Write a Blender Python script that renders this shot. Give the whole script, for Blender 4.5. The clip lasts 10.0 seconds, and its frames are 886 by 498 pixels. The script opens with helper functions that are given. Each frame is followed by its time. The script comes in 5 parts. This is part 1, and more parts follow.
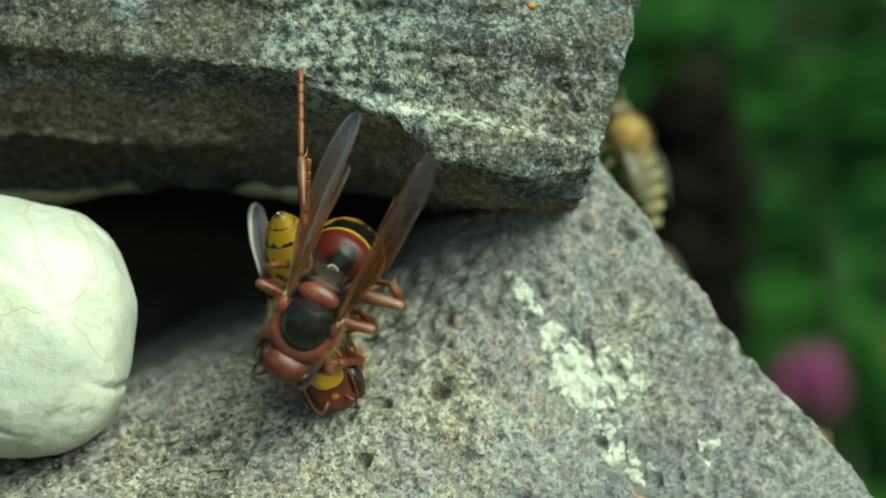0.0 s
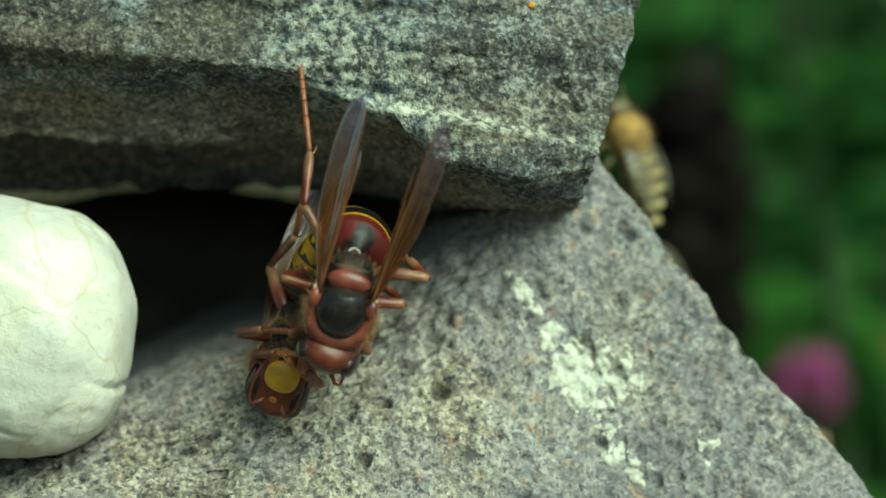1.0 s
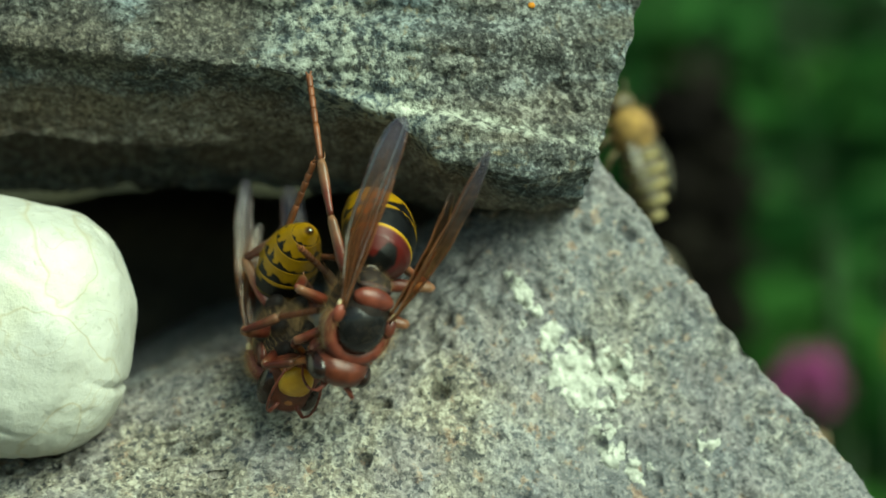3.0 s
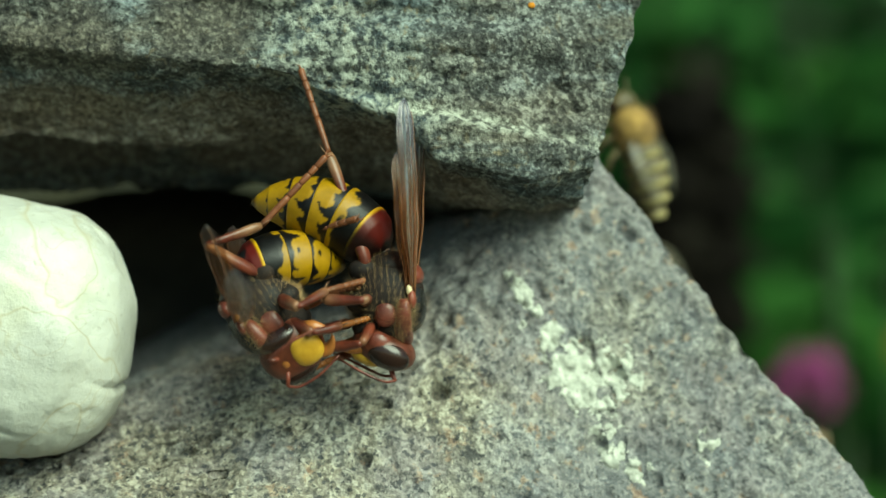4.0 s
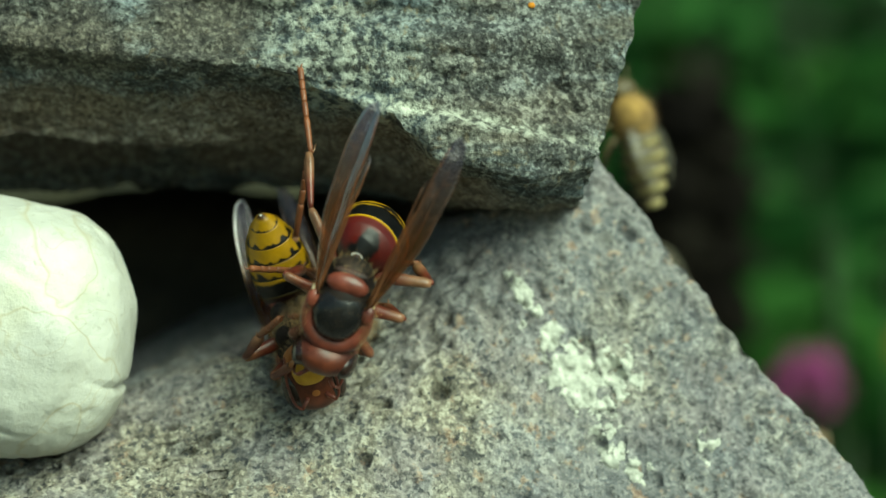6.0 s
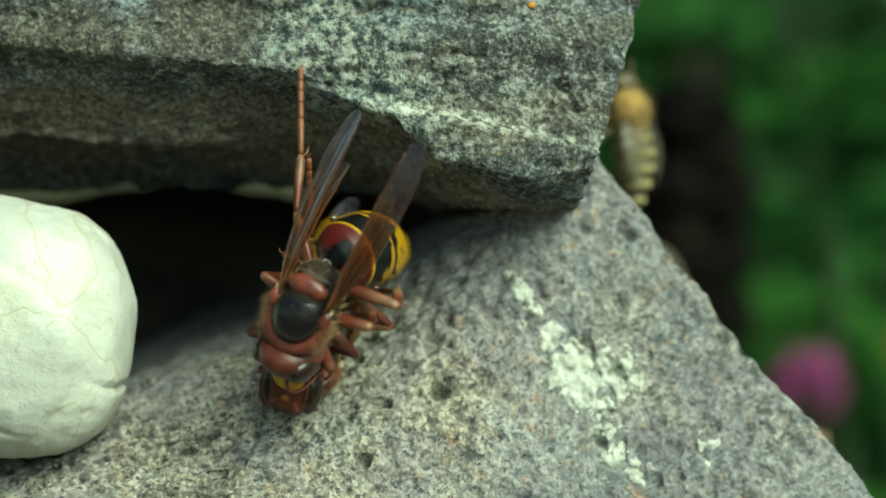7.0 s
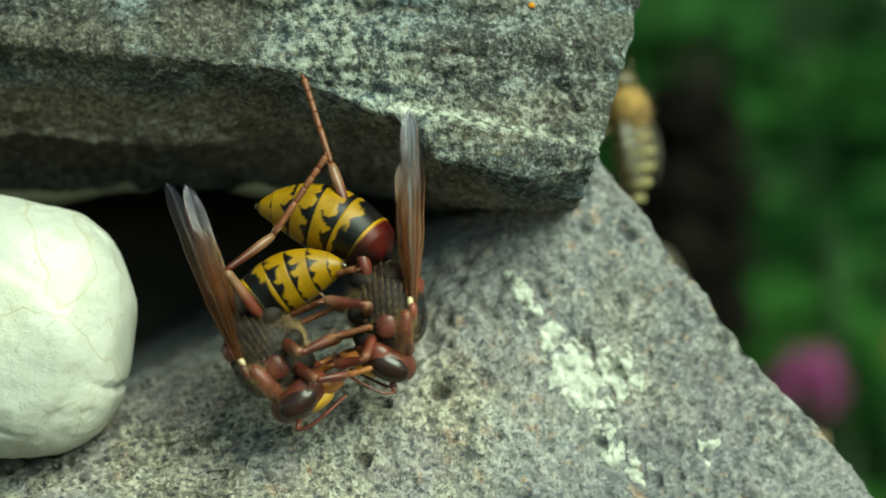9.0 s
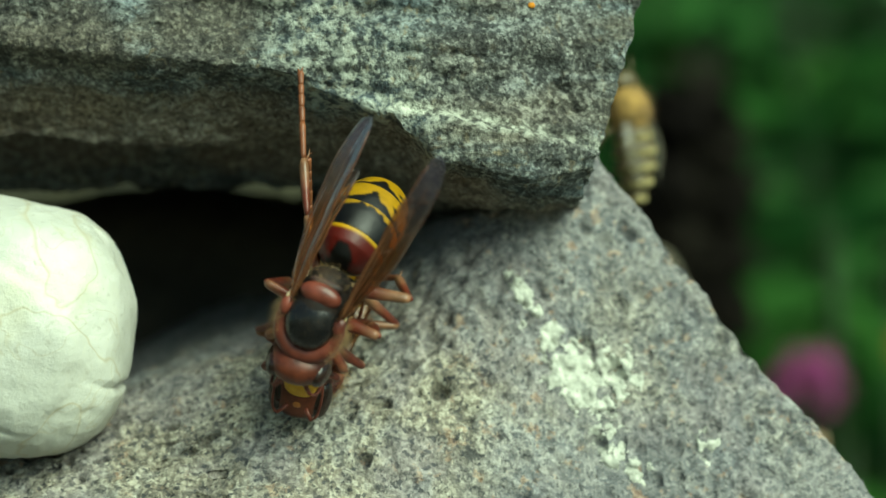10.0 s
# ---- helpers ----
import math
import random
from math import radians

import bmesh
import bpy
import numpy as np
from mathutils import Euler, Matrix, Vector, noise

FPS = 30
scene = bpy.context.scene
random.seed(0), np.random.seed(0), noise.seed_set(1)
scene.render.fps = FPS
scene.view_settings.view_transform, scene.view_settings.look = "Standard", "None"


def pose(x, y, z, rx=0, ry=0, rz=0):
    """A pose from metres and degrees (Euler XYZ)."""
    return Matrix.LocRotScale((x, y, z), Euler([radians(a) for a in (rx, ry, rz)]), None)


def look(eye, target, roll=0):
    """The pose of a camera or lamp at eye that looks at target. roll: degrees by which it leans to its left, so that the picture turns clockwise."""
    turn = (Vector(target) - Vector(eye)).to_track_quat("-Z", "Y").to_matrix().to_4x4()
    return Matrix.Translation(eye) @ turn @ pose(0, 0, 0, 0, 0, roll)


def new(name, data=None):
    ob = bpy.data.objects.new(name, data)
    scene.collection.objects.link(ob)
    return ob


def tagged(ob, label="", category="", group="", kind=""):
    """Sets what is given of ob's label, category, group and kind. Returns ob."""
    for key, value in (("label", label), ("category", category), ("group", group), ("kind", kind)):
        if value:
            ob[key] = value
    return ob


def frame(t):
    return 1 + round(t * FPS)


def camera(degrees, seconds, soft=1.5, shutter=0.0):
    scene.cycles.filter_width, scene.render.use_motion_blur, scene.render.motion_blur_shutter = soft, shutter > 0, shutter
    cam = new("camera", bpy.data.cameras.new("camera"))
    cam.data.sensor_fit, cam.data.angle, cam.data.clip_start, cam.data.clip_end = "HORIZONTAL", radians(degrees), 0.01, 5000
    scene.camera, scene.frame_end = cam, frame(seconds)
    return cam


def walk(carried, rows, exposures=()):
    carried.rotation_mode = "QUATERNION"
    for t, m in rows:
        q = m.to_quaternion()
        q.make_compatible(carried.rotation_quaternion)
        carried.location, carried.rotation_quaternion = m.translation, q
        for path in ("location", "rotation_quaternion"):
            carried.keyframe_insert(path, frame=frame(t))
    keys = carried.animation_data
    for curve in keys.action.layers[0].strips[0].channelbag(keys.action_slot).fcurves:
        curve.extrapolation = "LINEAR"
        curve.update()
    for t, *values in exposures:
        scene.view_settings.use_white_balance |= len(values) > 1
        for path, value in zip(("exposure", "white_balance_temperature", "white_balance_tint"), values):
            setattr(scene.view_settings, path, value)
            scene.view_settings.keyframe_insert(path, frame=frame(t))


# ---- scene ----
MM = 0.001
EYE_Z = 0.60          # height of the lens above the garden soil


def mm(x, y, z):
    """A place in the scene from millimetres off the point of focus."""
    return Vector((x * MM, y * MM, EYE_Z + z * MM))


# ---- camera ----
cam = camera(22.62, 10.0, soft=1.5, shutter=0.7)
cam.data.dof.use_dof = True
cam.data.dof.focus_distance = 0.2184
cam.data.dof.aperture_fstop = 14.5
EYE = Vector((0.0, -0.22, EYE_Z))
STAND = look(EYE, (0, 0, EYE_Z))
walk(cam, [(0.0, STAND), (10.0, STAND)], exposures=[(0.0, 0.62, 6440, -27), (10.0, 0.62, 6440, -27)])

# ---- light ----
world = bpy.data.worlds.new("sky")
scene.world = world
world.use_nodes = True
wn = world.node_tree.nodes
sky = wn.new("ShaderNodeTexSky")
sky.sky_type = "NISHITA"
sky.sun_disc = False
SUN_EL, SUN_AZ = 39.0, 144.0     # azimuth clockwise from +y
sky.sun_elevation, sky.sun_rotation = radians(SUN_EL), radians(SUN_AZ)
wn["Background"].inputs["Strength"].default_value = 0.058
world.node_tree.links.new(sky.outputs[0], wn["Background"].inputs["Color"])
sun = new("sun", bpy.data.lights.new("sun", "SUN"))
sun.data.energy, sun.data.angle, sun.data.color = 3.9, radians(46.0), (1.0, 0.95, 0.86)
SUN_WAY = Vector((math.sin(radians(SUN_AZ)) * math.cos(radians(SUN_EL)), math.cos(radians(SUN_AZ)) * math.cos(radians(SUN_EL)), math.sin(radians(SUN_EL))))
sun.matrix_world = look(SUN_WAY * 3, (0, 0, 0))


# ---- materials ----
class Nodes:
    """A short hand for building a node material."""

    def __init__(self, name, rough=0.6, metal=0.0):
        self.mat = bpy.data.materials.new(name)
        self.mat.use_nodes = True
        self.tree = self.mat.node_tree
        self.shader = self.tree.nodes["Principled BSDF"]
        self.shader.inputs["Roughness"].default_value = rough
        self.shader.inputs["Metallic"].default_value = metal
        self.where = self.tree.nodes.new("ShaderNodeTexCoord").outputs["Object"]

    def link(self, a, b):
        self.tree.links.new(a, b)

    def noise(self, scale, detail=4.0, rough=0.6, stretch=None, distort=0.0):
        n = self.tree.nodes.new("ShaderNodeTexNoise")
        n.inputs["Scale"].default_value, n.inputs["Detail"].default_value = scale, detail
        n.inputs["Roughness"].default_value, n.inputs["Distortion"].default_value = rough, distort
        self.link(self.stretched(stretch), n.inputs["Vector"])
        return n.outputs["Fac"]

    def stretched(self, stretch):
        if not stretch:
            return self.where
        m = self.tree.nodes.new("ShaderNodeMapping")
        m.inputs["Scale"].default_value = stretch
        self.link(self.where, m.inputs["Vector"])
        return m.outputs["Vector"]

    def cells(self, scale, feature="F1"):
        n = self.tree.nodes.new("ShaderNodeTexVoronoi")
        n.feature = feature
        n.inputs["Scale"].default_value = scale
        self.link(self.where, n.inputs["Vector"])
        return n.outputs["Distance"]

    def grains(self, scale, smooth=0.0):
        """A random grey for each crystal."""
        n = self.tree.nodes.new("ShaderNodeTexVoronoi")
        n.inputs["Scale"].default_value = scale
        wobble = self.tree.nodes.new("ShaderNodeTexNoise")
        wobble.inputs["Scale"].default_value, wobble.inputs["Detail"].default_value = scale * 1.3, 3.0
        self.link(self.where, wobble.inputs["Vector"])
        push = self.tree.nodes.new("ShaderNodeVectorMath")
        push.operation = "MULTIPLY_ADD"
        push.inputs[1].default_value = (0.9 / scale,) * 3
        self.link(wobble.outputs["Color"], push.inputs[0])
        self.link(self.where, push.inputs[2])
        self.link(push.outputs[0], n.inputs["Vector"])
        sep = self.tree.nodes.new("ShaderNodeSeparateColor")
        self.link(n.outputs["Color"], sep.inputs[0])
        return sep.outputs[0], n.outputs["Distance"]

    def nearness(self, places, reach):
        """1 at the given places, falling to 0 at that distance from them."""
        last = None
        for p in places:
            d = self.tree.nodes.new("ShaderNodeVectorMath")
            d.operation = "DISTANCE"
            d.inputs[1].default_value = p
            self.link(self.where, d.inputs[0])
            r = self.tree.nodes.new("ShaderNodeMapRange")
            r.inputs["From Min"].default_value, r.inputs["From Max"].default_value = reach, 0.0
            self.link(d.outputs["Value"], r.inputs["Value"])
            if last:
                top = self.tree.nodes.new("ShaderNodeMath")
                top.operation = "MAXIMUM"
                self.link(last, top.inputs[0])
                self.link(r.outputs[0], top.inputs[1])
                last = top.outputs[0]
            else:
                last = r.outputs[0]
        return last

    def scaled(self, value, lo, hi):
        r = self.tree.nodes.new("ShaderNodeMapRange")
        r.inputs["From Min"].default_value, r.inputs["From Max"].default_value = lo, hi
        self.link(value, r.inputs["Value"])
        return r.outputs[0]

    def part_of(self, axis):
        sep = self.tree.nodes.new("ShaderNodeSeparateXYZ")
        self.link(self.where, sep.inputs[0])
        return sep.outputs[axis]

    def ramp(self, fac, stops):
        r = self.tree.nodes.new("ShaderNodeValToRGB")
        el = r.color_ramp.elements
        while len(el) < len(stops):
            el.new(0.5)
        for e, (at, c) in zip(el, stops):
            e.position = at
            e.color = (*c, 1) if isinstance(c, tuple) else (c, c, c, 1)
        self.link(fac, r.inputs["Fac"])
        return r.outputs["Color"]

    def mix(self, fac, a, b, blend="MIX"):
        n = self.tree.nodes.new("ShaderNodeMix")
        n.data_type, n.blend_type = "RGBA", blend
        for value, i in ((fac, 0), (a, 6), (b, 7)):
            if isinstance(value, (int, float)):
                n.inputs[i].default_value = value if i == 0 else (value, value, value, 1)
            elif isinstance(value, tuple):
                n.inputs[i].default_value = (*value, 1)
            else:
                self.link(value, n.inputs[i])
        return n.outputs[2]

    def attribute(self, name):
        n = self.tree.nodes.new("ShaderNodeAttribute")
        n.attribute_name = name
        return n.outputs["Color"]

    def colour(self, c):
        if isinstance(c, tuple):
            self.shader.inputs["Base Color"].default_value = (*c, 1)
        else:
            self.link(c, self.shader.inputs["Base Color"])

    def rough(self, fac, lo, hi):
        self.link(self.ramp(fac, [(0.3, lo), (0.7, hi)]), self.shader.inputs["Roughness"])

    def bump(self, *layers):
        """Layers of (height socket, strength, distance in metres)."""
        last = None
        for height, strength, distance in layers:
            b = self.tree.nodes.new("ShaderNodeBump")
            b.inputs["Strength"].default_value, b.inputs["Distance"].default_value = strength, distance
            self.link(height, b.inputs["Height"])
            if last:
                self.link(last, b.inputs["Normal"])
            last = b.outputs["Normal"]
        self.link(last, self.shader.inputs["Normal"])


def stone_slate(name):
    """Grey-green schist with pale crusty lichen and dark grains."""
    m = Nodes(name, 0.85)
    big = m.noise(48, 6, 0.7)
    mid = m.noise(300, 6, 0.62)
    fine = m.noise(850, 5, 0.66)
    patch = m.noise(120, 5, 0.6, (0.8, 1, 1.3), 0.6)
    grey, lump = m.grains(2600)
    layers = m.noise(110, 6, 0.7, (0.2, 0.6, 2.8))
    tone = m.mix(0.30, m.mix(0.16, m.mix(0.30, m.mix(0.28, fine, patch), mid), grey), m.noise(2300, 5, 0.72))
    base = m.ramp(tone, [(0.40, (0.012, 0.013, 0.012)), (0.468, (0.036, 0.039, 0.036)), (0.519, (0.088, 0.094, 0.085)), (0.60, (0.30, 0.315, 0.28))])
    blue = m.ramp(tone, [(0.40, (0.017, 0.023, 0.028)), (0.497, (0.068, 0.090, 0.105)), (0.59, (0.25, 0.315, 0.35))])
    base = m.mix(m.ramp(m.mix(0.45, layers, patch), [(0.47, 0.0), (0.56, 0.75)]), base, blue)
    growth = m.mix(0.5, big, m.nearness([(-0.010, 0.0, 0.6185), (-0.004, 0.0, 0.6135), (-0.014, 0.0, 0.624)], 0.013))
    crust = m.mix(1.0, m.ramp(growth, [(0.40, 0.0), (0.62, 0.75)]), m.ramp(m.mix(0.12, fine, grey), [(0.45, 0.0), (0.51, 1.0)]), "MULTIPLY")
    base = m.mix(crust, base, m.ramp(fine, [(0.42, (0.095, 0.103, 0.088)), (0.60, (0.43, 0.45, 0.385))]))
    brown = m.ramp(m.noise(70, 5, 0.6, (0.6, 1, 1.6)), [(0.50, 0.0), (0.64, 0.6)])
    base = m.mix(brown, base, m.ramp(tone, [(0.40, (0.022, 0.018, 0.011)), (0.60, (0.24, 0.20, 0.13))]))
    ochre = m.ramp(m.noise(640, 4, 0.65), [(0.58, 0.0), (0.65, 0.6)])
    base = m.mix(ochre, base, m.ramp(fine, [(0.42, (0.05, 0.037, 0.017)), (0.58, (0.26, 0.21, 0.12))]))
    along = m.tree.nodes.new("ShaderNodeVectorMath")       # a pale line that runs down along the slab's lip
    along.operation = "DOT_PRODUCT"
    along.inputs[1].default_value = (0.19, 0.0, 1.0)
    m.link(m.where, along.inputs[0])
    lip_line = m.mix(0.0016, along.outputs["Value"], m.noise(420, 5, 0.7))
    stripe = m.ramp(m.scaled(lip_line, 0.6108, 0.6158), [(0.30, 0.0), (0.46, 1.0), (0.56, 1.0), (0.74, 0.0)])
    stripe = m.mix(1.0, stripe, m.ramp(m.scaled(m.part_of(0), -0.0065, -0.0035), [(0.0, 0.0), (1.0, 1.0)]), "MULTIPLY")
    stripe = m.mix(1.0, stripe, m.ramp(fine, [(0.42, 0.15), (0.52, 1.0)]), "MULTIPLY")
    base = m.mix(stripe, base, m.ramp(fine, [(0.42, (0.24, 0.25, 0.20)), (0.58, (0.64, 0.66, 0.55))]))
    # warm bounced light put into the colour: browner, paler slab underside
    patchy = m.nearness([(-0.060, 0.018, 0.612), (-0.040, 0.016, 0.612), (-0.020, 0.016, 0.611), (-0.004, 0.014, 0.608)], 0.020)
    # the same bounce tint under the slab's right end
    under = m.nearness([(0.0, 0.018, 0.606), (0.008, 0.017, 0.605)], 0.012)
    patchy = m.mix(1.0, patchy, under, "LIGHTEN")
    base = m.mix(m.ramp(m.mix(0.35, patchy, big), [(0.36, 0.0), (0.50, 0.7)]), base, m.ramp(tone, [(0.411, (0.07, 0.052, 0.034)), (0.497, (0.17, 0.135, 0.10)), (0.583, (0.34, 0.30, 0.24))]))
    # darker brown-black blotches towards the slab's left end
    dark_left = m.mix(0.45, m.nearness([(-0.046, 0.0, 0.6215), (-0.038, 0.0, 0.6205), (-0.024, 0.0, 0.6245), (-0.050, 0.0, 0.6245)], 0.010), layers)
    base = m.mix(m.ramp(dark_left, [(0.34, 0.0), (0.52, 0.85)]), base, m.ramp(tone, [(0.40, (0.012, 0.011, 0.009)), (0.50, (0.062, 0.056, 0.044)), (0.60, (0.20, 0.19, 0.15))]))
    bare = m.mix(0.35, m.nearness([(0.005, 0.0, 0.6185), (0.012, 0.0, 0.6155), (0.009, 0.0, 0.622)], 0.011), patch)
    base = m.mix(m.ramp(bare, [(0.30, 0.0), (0.52, 0.62)]), base, m.ramp(tone, [(0.415, (0.012, 0.012, 0.011)), (0.50, (0.07, 0.068, 0.062)), (0.585, (0.30, 0.30, 0.265))]))
    m.colour(base)
    m.rough(mid, 0.72, 0.95)
    m.bump((big, 0.6, 0.004), (mid, 0.5, 0.0015), (m.cells(900, "SMOOTH_F1"), -0.5, 0.0008), (fine, 0.8, 0.0010))
    return m.mat


def stone_basalt(name):
    """Porous grey volcanic stone with pits, pale crystals and tan dust."""
    m = Nodes(name, 0.9)
    big = m.noise(36, 6, 0.65)
    mid = m.noise(260, 6, 0.64)
    fine = m.noise(900, 5, 0.66)
    patch = m.noise(95, 5, 0.62, None, 0.5)
    grey, lump = m.grains(2400)
    tone = m.mix(0.30, m.mix(0.16, m.mix(0.32, m.mix(0.36, fine, patch), mid), grey), m.noise(2100, 5, 0.72))
    base = m.ramp(tone, [(0.39, (0.085, 0.086, 0.094)), (0.468, (0.150, 0.151, 0.157)), (0.519, (0.205, 0.202, 0.201)), (0.61, (0.36, 0.348, 0.334))])
    tan = m.ramp(tone, [(0.40, (0.055, 0.050, 0.042)), (0.497, (0.225, 0.20, 0.155)), (0.59, (0.53, 0.50, 0.40))])
    dusty = m.mix(0.4, big, m.nearness([(-0.022, 0.003, 0.585), (-0.010, 0.004, 0.586), (-0.034, 0.0, 0.583), (-0.014, 0.0, 0.579)], 0.020))
    dust = m.ramp(dusty, [(0.31, 0.0), (0.46, 0.9)])
    base = m.mix(dust, base, tan)
    lilac = m.ramp(m.noise(85, 4, 0.6), [(0.48, 0.0), (0.60, 0.7)])
    bluish = m.ramp(m.noise(150, 5, 0.65, None, 0.4), [(0.50, 0.0), (0.60, 0.38)])
    base = m.mix(lilac, base, m.ramp(tone, [(0.39, (0.095, 0.087, 0.092)), (0.61, (0.32, 0.296, 0.300))]))
    base = m.mix(bluish, base, m.ramp(tone, [(0.40, (0.05, 0.056, 0.070)), (0.50, (0.148, 0.160, 0.178)), (0.60, (0.36, 0.375, 0.38))]))
    rusty = m.ramp(m.noise(480, 4, 0.65), [(0.60, 0.0), (0.66, 0.65)])
    base = m.mix(rusty, base, m.ramp(fine, [(0.42, (0.22, 0.13, 0.08)), (0.58, (0.44, 0.33, 0.23))]))
    dark = m.mix(1.0, m.ramp(grey, [(0.06, 0.6), (0.10, 0.0)]), m.ramp(dusty, [(0.27, 0.15), (0.42, 1.0)]), "MULTIPLY")
    base = m.mix(dark, base, (0.035, 0.040, 0.052))
    # pits: the shade inside them is coloured in, besides the bump
    pits = m.ramp(m.noise(560, 5, 0.7), [(0.34, 0.85), (0.40, 0.0)])
    base = m.mix(pits, base, (0.035, 0.036, 0.04))
    # finer pits, drawn by their dark colour alone
    base = m.mix(m.ramp(m.noise(1350, 3, 0.6), [(0.35, 0.75), (0.40, 0.0)]), base, (0.05, 0.05, 0.052))
    m.colour(base)
    m.rough(mid, 0.8, 0.97)
    m.bump((big, 0.5, 0.003), (mid, 0.45, 0.0013), (pits, -0.9, 0.0010), (fine, 0.7, 0.0010))
    return m.mat


def stone_quartz(name):
    """White river pebble, a little waxy, with tan veins and grey specks."""
    m = Nodes(name, 0.42)
    big = m.noise(70, 4, 0.55)
    vein = m.noise(45, 3, 0.5, None, 0.8)
    base = m.ramp(big, [(0.32, (0.44, 0.44, 0.39)), (0.55, (0.57, 0.57, 0.515)), (0.8, (0.64, 0.64, 0.58))])
    line = m.mix(1.0, m.ramp(vein, [(0.492, 0.0), (0.5, 0.75), (0.508, 0.0)]), m.ramp(m.noise(105, 3, 0.55, None, 0.6), [(0.494, 0.0), (0.5, 0.45), (0.506, 0.0)]), "LIGHTEN")
    base = m.mix(line, base, (0.42, 0.37, 0.25))
    base = m.mix(m.ramp(m.noise(60, 3, 0.5, (1.4, 1, 0.8)), [(0.60, 0.0), (0.70, 0.35)]), base, (0.62, 0.58, 0.36))
    base = m.mix(m.ramp(m.noise(260, 6, 0.7), [(0.38, 0.30), (0.56, 0.0)]), base, (0.44, 0.44, 0.39))
    specks = m.ramp(m.noise(1100, 4, 0.65), [(0.33, 0.35), (0.40, 0.0)])
    base = m.mix(specks, base, (0.32, 0.30, 0.25))
    m.colour(base)
    m.shader.inputs["Subsurface Weight"].default_value = 0.15
    m.shader.inputs["Subsurface Radius"].default_value = (0.002, 0.002, 0.0016)
    m.bump((big, 0.25, 0.002), (m.noise(420, 6, 0.75), 0.45, 0.0006), (line, -0.4, 0.0004))
    return m.mat


def grainy(name, lo, hi, scale, rough=0.7, depth=0.0004, gloss=None):
    m = Nodes(name, rough)
    n = m.noise(scale, 5, 0.65)
    m.colour(m.ramp(n, [(0.32, lo), (0.68, hi)]))
    m.bump((n, 0.5, depth), (m.noise(scale * 5, 3, 0.6), 0.4, depth * 0.3))
    if gloss:
        m.shader.inputs["Coat Weight"].default_value = gloss
        m.shader.inputs["Coat Roughness"].default_value = 0.2
    return m.mat


def chitin(name, lo, hi, rough=0.32, gloss=0.5):
    """Insect shell: mottled, finely pitted, with a waxy shine."""
    m = Nodes(name, rough)
    n = m.noise(420, 4, 0.6)
    m.colour(m.ramp(n, [(0.33, lo), (0.68, hi)]))
    m.rough(m.noise(900, 3, 0.6), rough - 0.06, rough + 0.16)
    m.bump((m.noise(2600, 2, 0.5), 0.15, 0.00004), (n, 0.2, 0.0002))
    m.shader.inputs["Specular IOR Level"].default_value = gloss
    return m.mat


def leg_shell(name):
    """Red-brown leg shell that pales to horn towards the far end of each piece."""
    m = Nodes(name, 0.34)
    n = m.noise(420, 4, 0.6)
    red = m.ramp(n, [(0.33, (0.045, 0.010, 0.007)), (0.68, (0.18, 0.040, 0.020))])
    pale = m.ramp(n, [(0.33, (0.16, 0.085, 0.042)), (0.68, (0.36, 0.22, 0.12))])
    m.colour(m.mix(m.ramp(m.scaled(m.part_of(1), 0.0022, 0.0046), [(0.0, 0.0), (1.0, 0.62)]), red, pale))
    m.bump((m.noise(2600, 2, 0.5), 0.2, 0.00005), (n, 0.2, 0.0002))
    m.shader.inputs["Specular IOR Level"].default_value = 0.42
    return m.mat


def banded_chitin(name, rough=0.4):
    """Insect shell whose markings are carried by the mesh."""
    m = Nodes(name, rough)
    n = m.noise(700, 4, 0.6)
    m.colour(m.mix(1.0, m.attribute("marking"), m.ramp(n, [(0.3, 0.72), (0.7, 1.0)]), "MULTIPLY"))
    m.rough(m.noise(900, 3, 0.6), rough - 0.05, rough + 0.15)
    m.bump((m.noise(2400, 2, 0.5), 0.3, 0.00005))
    m.shader.inputs["Specular IOR Level"].default_value = 0.38
    return m.mat


